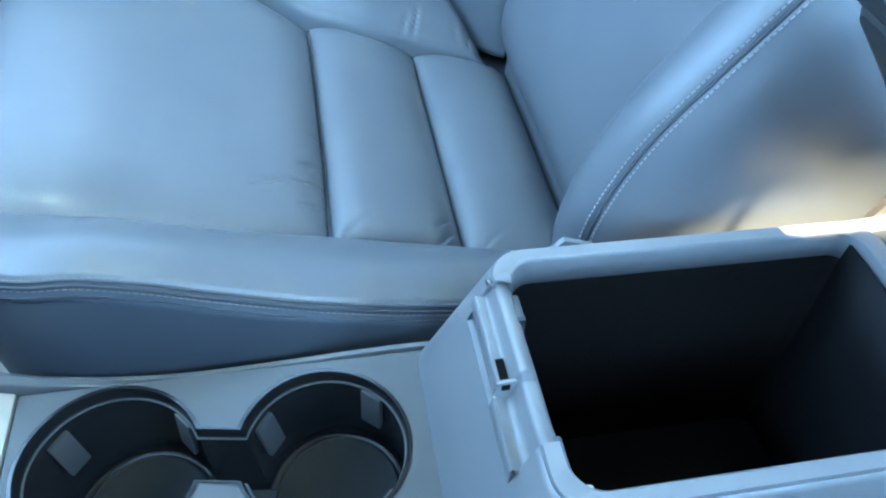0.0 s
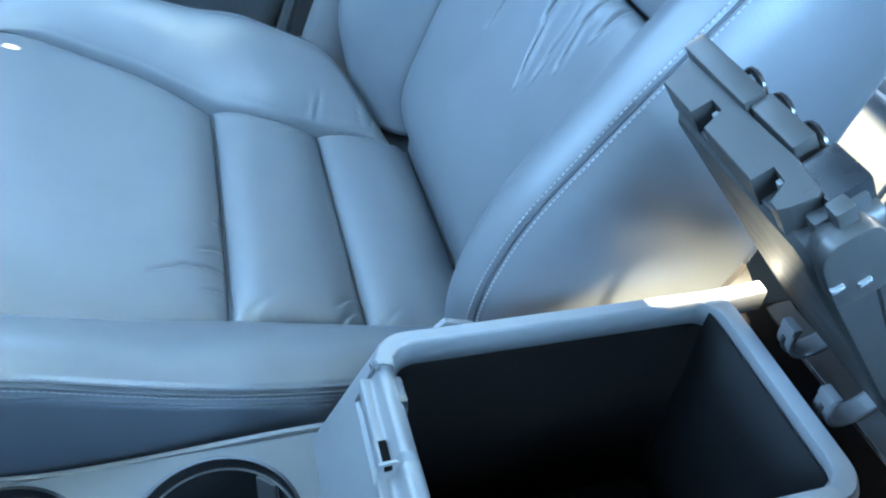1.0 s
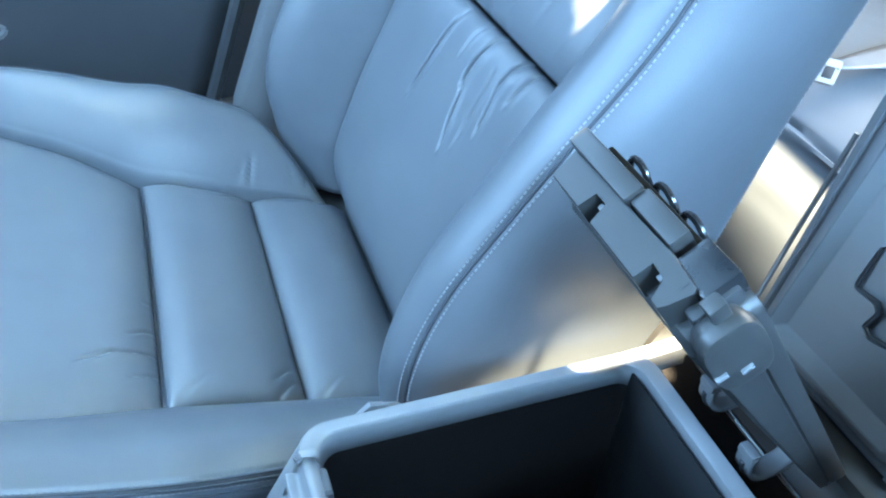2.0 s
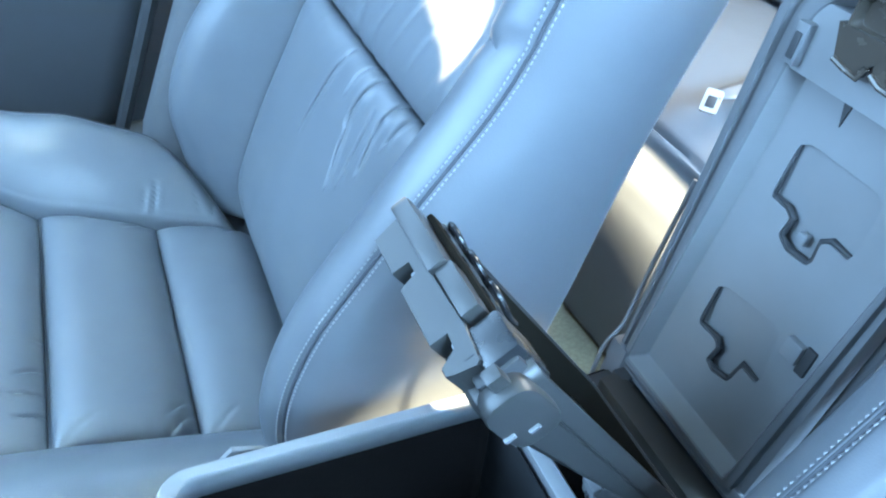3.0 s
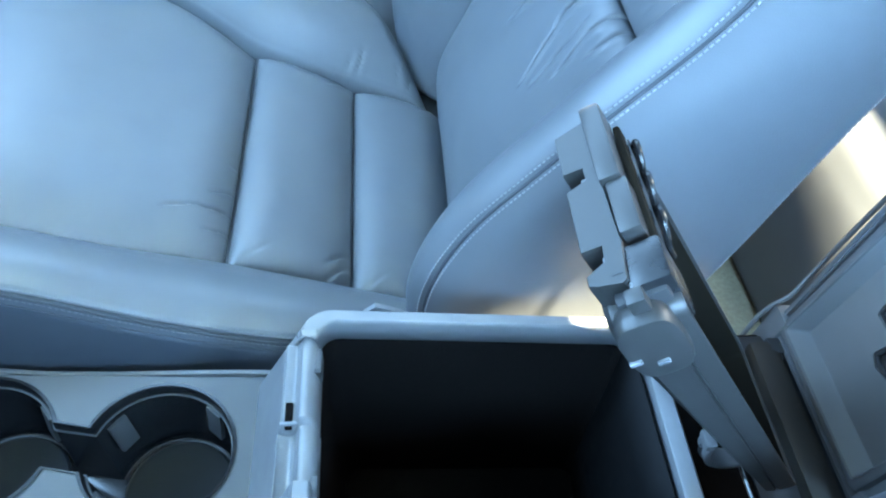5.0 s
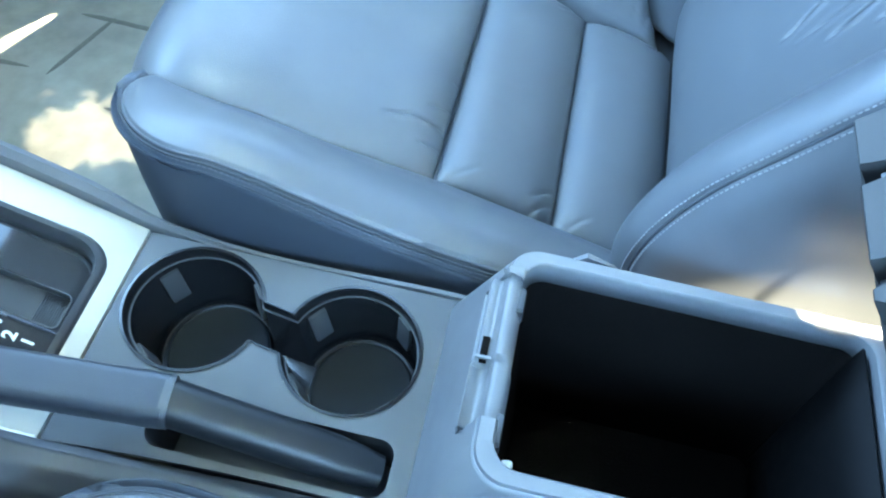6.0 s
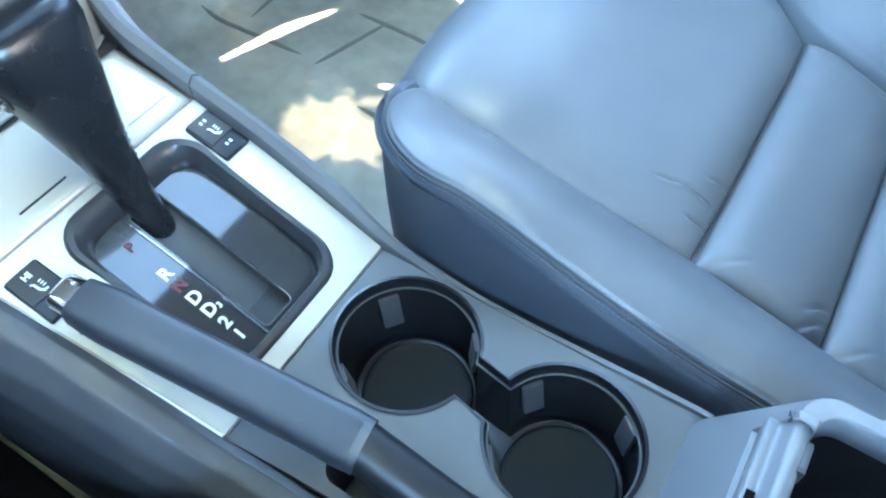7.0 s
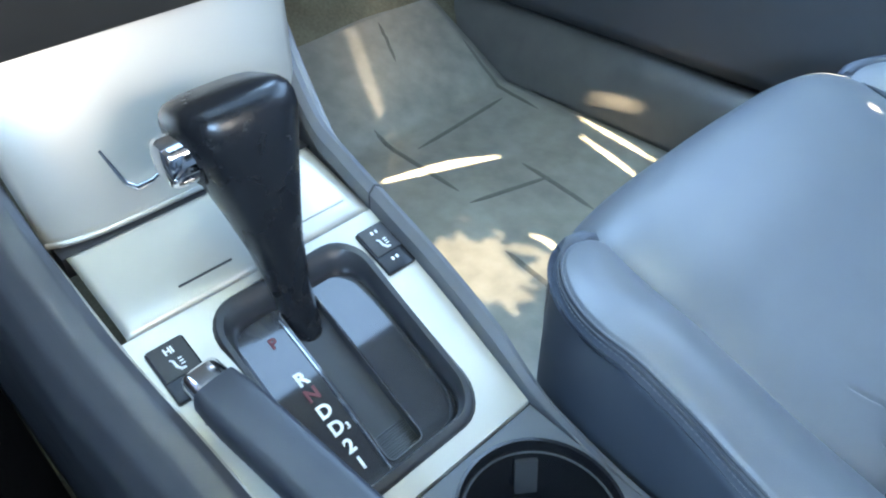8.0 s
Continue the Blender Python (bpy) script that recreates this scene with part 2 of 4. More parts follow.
# ---- shell of the car ----
FLOOR = 0.10
part("floor", box(-1.25, 1.3, -0.70, 0.80, FLOOR - 0.06, FLOOR), CARPET, None, "olive-grey carpeted car floor", kind="structure")
toe = sheet(lambda u, v: Vector((-0.92 - 0.30 * u, -0.70 + 1.50 * v, FLOOR - 0.004 + 0.35 * u)), 6, 12)
part("wall_front", toe, CARPET, None, "sloping carpeted toe board under the dash", kind="structure", solid=0.03)
part("wall_rear", box(1.28, 1.33, -0.70, 0.80, FLOOR, 0.86), LEATHER_SIDE, None, "plain closing wall behind the rear seat", kind="structure")
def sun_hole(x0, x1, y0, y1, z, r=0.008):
    """A hole added in the unseen roof so that sun reaches a stretch at height z."""
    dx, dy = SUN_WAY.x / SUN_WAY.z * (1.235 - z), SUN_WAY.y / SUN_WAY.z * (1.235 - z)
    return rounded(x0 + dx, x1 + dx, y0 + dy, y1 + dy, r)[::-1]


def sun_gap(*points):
    """A hole added in the unseen roof so that sun falls between points on a slanting surface."""
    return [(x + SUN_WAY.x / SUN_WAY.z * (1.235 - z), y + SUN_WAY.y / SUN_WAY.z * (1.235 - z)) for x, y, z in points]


# Unseen roof: runs far back to block the sun, pierced where patches are wanted.
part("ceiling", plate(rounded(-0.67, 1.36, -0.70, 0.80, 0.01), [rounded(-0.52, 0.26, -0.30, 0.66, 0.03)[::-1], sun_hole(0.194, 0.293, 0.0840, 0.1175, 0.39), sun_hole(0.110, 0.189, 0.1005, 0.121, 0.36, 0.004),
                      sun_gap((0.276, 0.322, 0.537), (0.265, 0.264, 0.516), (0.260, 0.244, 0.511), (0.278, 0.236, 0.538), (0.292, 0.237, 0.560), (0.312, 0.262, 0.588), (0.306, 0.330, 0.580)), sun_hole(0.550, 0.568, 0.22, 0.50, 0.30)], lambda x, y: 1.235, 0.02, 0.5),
     HEADLINER, None, "pale cloth headliner with a roof window and holes added to drop sun patches", kind="structure")
GLASS = bpy.data.materials.new("tinted_glass")
GLASS.use_nodes = True
glass = GLASS.node_tree.nodes["Principled BSDF"]
glass.inputs["Base Color"].default_value, glass.inputs["Roughness"].default_value, glass.inputs["Transmission Weight"].default_value = (0.02, 0.03, 0.035, 1), 0.02, 1.0
def streak(x0, y0, x1, y1, w, k=8, bow=0.006):
    """A tapered, slightly bowed hole that drops a sun streak, as a loop."""
    a, b = Vector((x0, y0)), Vector((x1, y1))
    d = (b - a).normalized()
    s = Vector((-d.y, d.x))
    up = [a.lerp(b, i / k) + s * (w * (0.25 + 0.75 * math.sin(math.pi * i / k)) * (1 + 0.25 * math.sin(5.3 * i)) + bow * math.sin(math.pi * i / k)) for i in range(k + 1)]
    down = [a.lerp(b, i / k) - s * (w * (0.25 + 0.75 * math.sin(math.pi * i / k)) - bow * math.sin(math.pi * i / k)) for i in range(k, -1, -1)]
    return [(p.x, p.y) for p in up + down]


def dapple(x0, x1, y0, y1, seed):
    """A ragged hole that drops a sun patch, as a loop."""
    out = []
    for i in range(72):
        w = 2 * math.pi * i / 72
        r = 1 + 0.30 * noise.noise(Vector((2.6 * math.cos(w), 2.6 * math.sin(w), seed))) + 0.52 * noise.noise(Vector((9 * math.cos(w), 9 * math.sin(w), seed)))
        out.append(((x0 + x1) / 2 + (x1 - x0) / 2 * r * math.cos(w), (y0 + y1) / 2 + (y1 - y0) / 2 * r * math.sin(w)))
    return out


SHIFT = (0.20 / 0.95 * 1.127, -0.12 / 0.95 * 1.127)           # from the mat up along the sun to the pane
# Holes placed in the pane to drop sun streaks on mat and cushion.
clear = [streak(-0.722, 0.392, -0.652, 0.552, 0.0075), streak(-0.605, 0.679, -0.480, 0.647, 0.0022, 8, 0.0), streak(-0.640, 0.7205, -0.480, 0.697, 0.0024, 8, 0.0), streak(-0.660, 0.744, -0.545, 0.752, 0.0013, 8, 0.001),
         dapple(-0.578, -0.425, 0.300, 0.405, 3.0), dapple(-0.500, -0.400, 0.392, 0.438, 5.0), streak(-0.545, 0.416, -0.515, 0.412, 0.0030), streak(-0.505, 0.4440, -0.455, 0.4450, 0.0022), streak(-0.592, 0.398, -0.568, 0.412, 0.0022)]
clear = [[(x + SHIFT[0], y + SHIFT[1]) for x, y in loop] for loop in clear]
clear += [[(x + SHIFT[0] * 0.755, y + SHIFT[1] * 0.755) for x, y in loop] for loop in (streak(-0.270, 0.530, -0.230, 0.554, 0.0028, 8, 0.002), streak(-0.202, 0.5195, -0.190, 0.5185, 0.0022, 8, 0.0))]
part("window_1", plate(rounded(-0.53, 0.27, -0.31, 0.67, 0.02), clear, lambda x, y: 1.242, 0.005, 0.5), GLASS, None, "unseen dark roof pane with holes cut to drop sun patches", kind="structure")
# Unseen sheet added below the pane to weaken the sun patch on the mat.
SUN_DIM = bpy.data.materials.new("sun_dimming_tint")
SUN_DIM.use_nodes = True
film = SUN_DIM.node_tree.nodes.new("ShaderNodeBsdfTransparent")
film.inputs["Color"].default_value = (0.24, 0.24, 0.24, 1)
SUN_DIM.node_tree.links.new(film.outputs[0], SUN_DIM.node_tree.nodes["Material Output"].inputs["Surface"])
part("sun_dimmer", box(-0.375, -0.145, 0.11, 0.30, 1.2315, 1.2330), SUN_DIM, None, "unseen sheet that dims the sun patch on the mat", kind="structure")
for side in (-1, 1):
    y = -0.70 if side < 0 else 0.80
    yy = sorted((y, y + side * 0.05))
    # Left wall is run up to the roof, unseen, to keep window light out.
    part("wall_left" if side < 0 else "wall_right", box(-1.25, 1.3, yy[0], yy[1], FLOOR - 0.06, 0.74 if side > 0 else 1.24), DOOR, None,
         "body side with its dark vinyl lining", kind="structure")
    for x0, x1 in ((0.16, 0.28), (1.0, 1.3)) if side > 0 else ():
        part("wall_pillar", box(x0, x1, yy[0], yy[1], 0.74, 1.25), HEADLINER, None, "upright roof pillar lining", kind="structure")


# ---- front seats ----
SC = 0.37                                                      # centre line of the passenger seat
front_line = curve([(0, -0.042, 0.291), (0.2, -0.10, 0.313), (0.4, -0.16, 0.343), (0.55, -0.205, 0.367), (0.66, -0.240, 0.377),
                    (0.76, -0.267, 0.369), (0.86, -0.287, 0.338), (0.94, -0.293, 0.285), (1.0, -0.285, 0.18)])
seam_z = curve([(-0.30, 0.372), (-0.262, 0.374), (-0.208, 0.366), (-0.125, 0.322), (-0.042, 0.291), (0.058, 0.247), (0.156, 0.214), (0.20, 0.20)])
seam_w = curve([(-0.30, 0.168), (-0.208, 0.165), (-0.125, 0.155), (-0.042, 0.147), (0.058, 0.146), (0.156, 0.155), (0.20, 0.157)])
far_w = curve([(-0.30, 0.190), (-0.24, 0.198), (-0.19, 0.200), (-0.14, 0.188), (-0.10, 0.173), (-0.073, 0.160), (-0.042, 0.147), (0.0, 0.144), (0.058, 0.145), (0.11, 0.143), (0.156, 0.139), (0.20, 0.139)])
far_lift = curve([(-0.30, 0.0), (-0.20, 0.003), (-0.14, 0.008), (-0.10, 0.010), (-0.065, 0.004), (-0.042, 0.0), (0.0, 0.0), (0.20, 0.0)])
stitch_far = curve([(-0.30, 0.320), (-0.25, 0.358), (-0.21, 0.378), (-0.18, 0.386), (-0.14, 0.382), (-0.10, 0.372), (-0.04, 0.352), (0.0, 0.341), (0.042, 0.318), (0.08, 0.296), (0.104, 0.281), (0.15, 0.250), (0.20, 0.22)])
stitch_z = curve([(-0.30, 0.335), (-0.27, 0.358), (-0.25, 0.372), (-0.225, 0.386), (-0.20, 0.3945), (-0.18, 0.3955), (-0.145, 0.3835), (-0.10, 0.3610), (-0.072, 0.3475), (-0.041, 0.3350), (-0.008, 0.3245), (0.03, 0.3150), (0.07, 0.304), (0.12, 0.291), (0.17, 0.262), (0.20, 0.25)])
back_x = curve([(0.18, 0.150), (0.223, 0.154), (0.294, 0.162), (0.345, 0.183), (0.464, 0.245), (0.485, 0.255), (0.56, 0.303), (0.65, 0.362), (0.84, 0.48)])
edge_x = curve([(0.22, 0.125), (0.30, 0.113), (0.341, 0.111), (0.397, 0.127), (0.428, 0.144), (0.461, 0.169), (0.510, 0.207), (0.569, 0.254), (0.635, 0.287), (0.72, 0.327), (0.84, 0.386)])
rear_x = curve([(0.18, 0.252), (0.30, 0.277), (0.368, 0.293), (0.441, 0.315), (0.529, 0.341), (0.628, 0.381), (0.84, 0.47)])
BACK_N = Vector((-0.88, 0, 0.47))


def seam_y(x, side):
    """How far the insert's side seam lies from the seat's centre line."""
    return seam_w(x) if side < 0 else far_w(x)


def puckers(u, v, edge_u, n, depth, reach=0.10, seed=0):
    """Little gathers that run from a sewn edge into the panel."""
    d = abs(u - edge_u)
    if d > reach:
        return 0.0
    f = (1 - d / reach) ** 1.5 * min(d / 0.015, 1)
    return -depth * f * (0.5 + 0.5 * math.sin(n * v + 2.2 * noise.noise(Vector((v * 7, seed, 0))))) ** 3 * max(noise.noise(Vector((v * 3.1, seed + 5, 0))) + 0.25, 0)


def cushion_front(u, v):
    x, z = front_line(u)
    a, b = front_line(max(u - 0.01, 0)), front_line(min(u + 0.01, 1))
    n = Vector((b[1] - a[1], 0, a[0] - b[0])).normalized()
    n = n if n.z > 0 or u > 0.8 else -n
    w = 2 * v - 1
    y = SC + w * seam_y(max(x, -0.30), w)
    z += far_lift(max(x, -0.30)) * max(w, 0) ** 2
    off = -0.009 + 0.021 * max(1 - abs(w) ** 5, 0) ** 0.6 * (1 - (1 - min(u / 0.16, 1)) ** 2.5) ** 0.6 + 0.004 * (1 - w * w)
    q = Vector((x, y, z)) + n * off
    off = 0.0
    for k, (ax, ay, bx, by, w2, dep) in enumerate(((-0.100, 0.262, -0.068, 0.276, 0.0016, 0.0022), (-0.080, 0.272, -0.039, 0.277, 0.0013, 0.0030), (-0.066, 0.252, -0.039, 0.259, 0.0013, 0.0026),
                                                   (-0.066, 0.290, -0.042, 0.303, 0.0016, 0.0020),
                                                   (-0.052, 0.330, -0.042, 0.336, 0.0016, 0.0016))):
        off += crease(x, y, ax, ay, bx, by, w2, dep, k)
    off += puckers(v, u, 0, 90, 0.0014, 0.08, 1) + puckers(v, u, 1, 90, 0.0012, 0.08, 2)
    off += 0.0010 * noise.noise(Vector((x * 12, y * 12, 0.3)))
    return q + n * off


def cushion_strip(x0, x1, h, seed):
    def f(u, v):
        x = x1 + (x0 - x1) * u
        w = 2 * v - 1
        bow = 0.012 * (1 - w * w) if seed == 9 else 0.0
        y = SC + w * seam_y(x, w)
        off = -0.007 + (h + 0.007) * max(1 - abs(2 * u - 1) ** 2.6, 0) ** 0.62 * max(1 - abs(w) ** 14, 0) ** 0.5
        off += crease(x, y, x1 - 0.028, 0.222, x1 + 0.001, 0.256, 0.0016, 0.0026, seed)
        off += crease(x, y, x1 - 0.024, 0.242, x1 - 0.002, 0.268, 0.0016, 0.0028, seed + 1)
        off += crease(x, y, x1 - 0.014, 0.224, x1 + 0.001, 0.240, 0.0016, 0.0030, seed + 2)
        off += crease(x, y, x0 + 0.008, 0.228, x0 + 0.036, 0.250, 0.0018, 0.0010, seed + 3)
        off += crease(x, y, x1 - 0.030, 0.492, x1 + 0.001, 0.522, 0.0020, 0.0030, seed + 4)
        off += puckers(v, u, 1, 26, 0.003, 0.10, seed) + puckers(v, u, 0, 24, 0.003, 0.10, seed + 3)
        off += 0.0014 * noise.noise(Vector((x * 18, y * 18, seed)))
        return Vector((x + bow, y, seam_z(x) + off))
    return f


def cushion_section(u, v, side):
    """The cushion's side bolster: u from the rear to the front corner, v from the insert's seam over the top and down."""
    prof = BOLSTER_PROFILE(v)
    end = 0.19 if side < 0 else 0.149 - 0.058 * min(prof[0] / 0.85, 1)
    if u < 0.76:
        x = end - (end + 0.178) * u / 0.76
        turn, shrink = 0.0, 1.0
    else:
        k = (u - 0.76) / 0.24
        x = -0.178 - 0.050 * k
        turn, shrink = radians(88) * k, 1 - 0.72 * k ** 1.8
    qy = seam_y(x, side)
    zs, zt = seam_z(x) + (far_lift(x) if side > 0 else 0), stitch_z(x) if side < 0 else stitch_far(x)
    wide = (SC - 0.105 - qy) * shrink
    h = zt - zs
    o = prof[0] * wide
    z = zs + prof[1] * h if v <= 0.66 else None
    if z is None:
        k = (v - 0.66) / 0.34
        z = (zs + BOLSTER_PROFILE(0.66)[1] * h) * (1 - k) + 0.13 * k
    z -= sum(g * math.exp(-((v - v0) / 0.0055) ** 2) for v0, g in ((0.560, 0.0010), (0.580, 0.0026), (0.602, 0.0012)))
    o += 0.0030 * math.exp(-((v - 0.58) / 0.04) ** 2)
    px, py = x - o * math.sin(turn), qy + o * math.cos(turn)
    z += 0.0009 * noise.noise(Vector((px * 10, py * 10, side)))
    if side > 0:
        z -= 0.030 * max(1 - (end - x) / 0.030, 0) ** 2.2
        for k, (ax, ay, bx, by, dep) in enumerate(((0.060, 0.517, 0.073, 0.543, 0.0030), (0.048, 0.518, 0.062, 0.536, 0.0024), (0.118, 0.516, 0.126, 0.543, 0.0030), (0.128, 0.513, 0.138, 0.530, 0.0026), (0.108, 0.518, 0.108, 0.545, 0.0016))):
            z += crease(px, SC + py, ax, ay, bx, by, 0.0019, dep, k * 1.3)
    if v < 0.4:
        z += puckers(v, u, 0, 60, 0.0010, 0.22, 4 + side)
    return Vector((px, SC + side * py, z))


BOLSTER_PROFILE = curve([(0, 0.0, -0.28), (0.04, 0.010, 0.06), (0.10, 0.055, 0.28), (0.18, 0.15, 0.56), (0.30, 0.33, 0.93), (0.43, 0.55, 1.13), (0.58, 0.765, 1.0),
                         (0.66, 0.845, 0.82), (0.8, 0.895, 0.42), (1.0, 0.76, 0.0)])


def back_section(z, v, side):
    """The backrest's side bolster and flank at the height z: v from the insert's seam to the rear edge."""
    xi, xe, xr = back_x(z), edge_x(z), rear_x(z)
    d = xi - xe
    pts = curve([(0, xi + 0.006, 0.152), (0.10, xi - 0.10 * d, 0.158), (0.22, xi - 0.50 * d, 0.170), (0.36, xi - 0.93 * d, 0.187), (0.50, xe - 0.009, 0.210),
                 (0.62, xe + 0.001, 0.230), (0.70, xe + 0.020, 0.243), (0.82, (xe + xr) / 2, 0.2535), (0.94, xr - 0.010, 0.2535), (0.98, xr - 0.003, 0.2510), (1.0, xr, 0.246)])
    x, o = pts(v)
    x += 0.0022 * math.exp(-((v - 0.62) / 0.008) ** 2)
    if v < 0.64:
        x += 0.005 * math.exp(-((z - 0.578 - 0.05 * (v - 0.3)) / 0.0045) ** 2) * min((0.64 - v) / 0.1, 1)
        x += puckers(z * 2, v, 1.156, 40, 0.004, 0.12, 8 + side)
    x += 0.0018 * noise.noise(Vector((z * 9, v * 4, side)))
    return Vector((x, SC + side * o, z))


def back_insert(z0, z1, seed):
    def f(u, v):
        z = z0 + (z1 - z0) * u
        w = 2 * v - 1
        y = SC + w * (0.154 - 0.008 * math.cos(6 * (z - 0.3)))
        off = -0.008 + 0.022 * (min(max(1 - abs(2 * u - 1) ** 12, 0) ** 0.5, (1 - (1 - min(max(u - 0.10, 0) / 0.22, 1)) ** 2.5) ** 0.8) if seed == 0 else max(1 - abs(2 * u - 1) ** 12, 0) ** 0.5) * max(1 - abs(w) ** 10, 0) ** 0.5
        if seed == 0:
            for k, (ya, za, yb, zb, wid, dep) in enumerate(((0.380, 0.484, 0.398, 0.400, 0.0024, 0.0062), (0.322, 0.492, 0.330, 0.440, 0.0028, 0.0090), (0.328, 0.450, 0.311, 0.395, 0.0022, 0.0050), (0.281, 0.493, 0.287, 0.460, 0.0026, 0.0080),
                                                             (0.287, 0.468, 0.279, 0.425, 0.0020, 0.0045), (0.300, 0.470, 0.297, 0.405, 0.0022, 0.0028), (0.345, 0.490, 0.350, 0.455, 0.0020, 0.0026), (0.262, 0.490, 0.266, 0.455, 0.0020, 0.0036))):
                off += crease(y, z, ya, za, yb, zb, wid, dep, k * 1.7)
            off += 0.0005 * math.sin(55 * y + 3 * z) * math.exp(-((z - 0.45) / 0.04) ** 2)
        else:
            for k in range(7):
                ya = 0.25 + 0.035 * k
                off += crease(y, z, ya, 0.50, ya - 0.03, 0.60, 0.0022, 0.0018, k * 2.1)
        off += puckers(u, v, 1 if seed == 0 else 0, 60, 0.0022 if seed == 0 else 0.0035, 0.13, seed + 11)
        off += 0.0018 * noise.noise(Vector((z * 14, y * 14, seed + 3)))
        return Vector((back_x(z), y, z)) + BACK_N * off
    return f


def front_seat(name, label):
    seat = thing(name, label, "car seat", group="front seats", at=(0.0, SC, FLOOR))
    part("cushion_front_panel", sheet(cushion_front, 300, 250), LEATHER, seat, solid=0.006)
    part("cushion_middle_panel", sheet(cushion_strip(-0.042, 0.058, 0.016, 2), 70, 150), LEATHER, seat, solid=0.006)
    part("cushion_rear_panel", sheet(cushion_strip(0.058, 0.1560, 0.015, 5), 70, 150), LEATHER, seat, solid=0.006)
    for side in (-1, 1):
        part("cushion_bolster", sheet(lambda u, v: cushion_section(u, v * 0.58, side), 130, 150), LEATHER, seat, solid=0.006)
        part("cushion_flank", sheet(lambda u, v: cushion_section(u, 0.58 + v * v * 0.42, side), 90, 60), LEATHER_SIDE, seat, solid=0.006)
        part("backrest_bolster", sheet(lambda u, v: back_section(0.22 + 0.60 * u, v * 0.62, side), 90, 110), LEATHER, seat, solid=0.006)
        part("backrest_flank", sheet(lambda u, v: back_section(0.22 + 0.60 * u, 0.62 + v * v * 0.38, side), 80, 50), LEATHER, seat, solid=0.006)
        for v0 in (0.5600, 0.6045):
            line = [cushion_section(0.03 + 0.94 * k / 120, v0, side) + Vector((0, side * 0.0003, 0.0003)) for k in range(121)]
            part("stitching", dashes(line, lambda i: Vector((0, side * 0.5, 0.85)), 0.0026, 0.0012, 0.0007, 0.0004), LEATHER, seat, kind="stuff")
        for v0 in (0.571, 0.592):
            line = [cushion_section(0.03 + 0.955 * k / 120, v0, side) + Vector((0, side * 0.0001, 0.0001)) for k in range(121)]
            part("seam", tube(line, 0.0009, 6), SEAM_DARK, seat)
        for v0 in (0.606, 0.637):
            line = [back_section(0.24 + 0.56 * k / 120, v0, side) + Vector((-0.0006, side * 0.0006, 0)) for k in range(121)]
            part("stitching", dashes(line, lambda i: Vector((-0.75, side * 0.65, 0)).normalized(), 0.0024, 0.0011, 0.0010, 0.0008), THREAD, seat, kind="stuff")
        line = [back_section(0.26 + 0.54 * k / 120, 0.955, side) + Vector((0, side * 0.0006, 0)) for k in range(121)]
        part("stitching", dashes(line, lambda i: Vector((0.3, side * 0.95, 0)).normalized(), 0.0024, 0.0014, 0.0009, 0.0006), THREAD, seat, kind="stuff")
        line = [back_section(0.24 + 0.56 * k / 60, 0.621, side) + Vector((-0.001, side * 0.0, 0)) for k in range(61)]
        part("seam", tube(line, 0.0011, 6), SEAM_DARK, seat)
        part("recliner_cover", loft([[Vector((0.17 + x, SC + side * (0.225 + o), 0.20 + z)) for x, z in rounded(-0.06, 0.07, -0.06, 0.07, 0.05)] for o in (0, 0.016, 0.02)]), PANEL, seat)
    part("backrest_lower_panel", sheet(back_insert(0.205, 0.486, 0), 170, 260), LEATHER, seat, solid=0.006)
    part("backrest_upper_panel", sheet(back_insert(0.486, 0.82, 1), 90, 150), LEATHER, seat, solid=0.006)
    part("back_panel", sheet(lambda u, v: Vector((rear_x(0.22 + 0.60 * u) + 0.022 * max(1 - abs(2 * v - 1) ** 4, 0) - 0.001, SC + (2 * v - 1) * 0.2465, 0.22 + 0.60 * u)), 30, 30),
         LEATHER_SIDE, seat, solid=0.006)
    part("backrest_top", sheet(lambda u, v: Vector((0.378 + 0.104 * u, SC + (2 * v - 1) * 0.236, 0.818 + 0.03 * math.sin(math.pi * u) * max(1 - abs(2 * v - 1) ** 6, 0))), 14, 30), LEATHER, seat, solid=0.006)
    for x in (-0.042, 0.058):
        part("seam", tube([Vector((x, SC + w * seam_y(x, w), seam_z(x) - 0.0095)) for w in np.linspace(-1, 1, 12)], 0.0035, 8), SEAM_DARK, seat)
    part("seat_base", box(-0.24, 0.25, SC - 0.20, SC + 0.20, FLOOR + 0.03, 0.205, 0.02), DARK, seat, "dark seat frame under the cushion")
    for s in (-1, 1):
        part("seat_rail", box(-0.30, 0.30, SC + s * 0.17 - 0.02, SC + s * 0.17 + 0.02, FLOOR, FLOOR + 0.032, 0.006), DARK, seat)
    return seat


passenger_seat = front_seat("front_seat", "grey leather front seat with creased padded panels and twin stitching")
copy_thing(passenger_seat, pose(0.072, -0.319, FLOOR - 0.01, 0, 0, 2.6))


# ---- centre console ----
CY = 0.018                                                     # its centre line
trim_top = curve([(-0.216, 0.339), (-0.25, 0.358), (-0.28, 0.375), (-0.312, 0.391), (-0.345, 0.404), (-0.358, 0.410), (-0.39, 0.420), (-0.43, 0.431)])


def console_top(x):
    return 0.32 - 0.088 * x if x > -0.216 else trim_top(x)


console = thing("centre_console", "grey centre console with cup holders, silver trim, open bin", "console", at=(0.0, CY, FLOOR))

left_edge = curve([(-0.62, -0.085), (-0.42, -0.071), (-0.353, -0.069), (-0.28, -0.061), (-0.21, -0.053), (-0.10, -0.047), (0.03, -0.047)])
C1, C2, CR = (-0.1645, 0.0515), (-0.0565, 0.0475), 0.0455


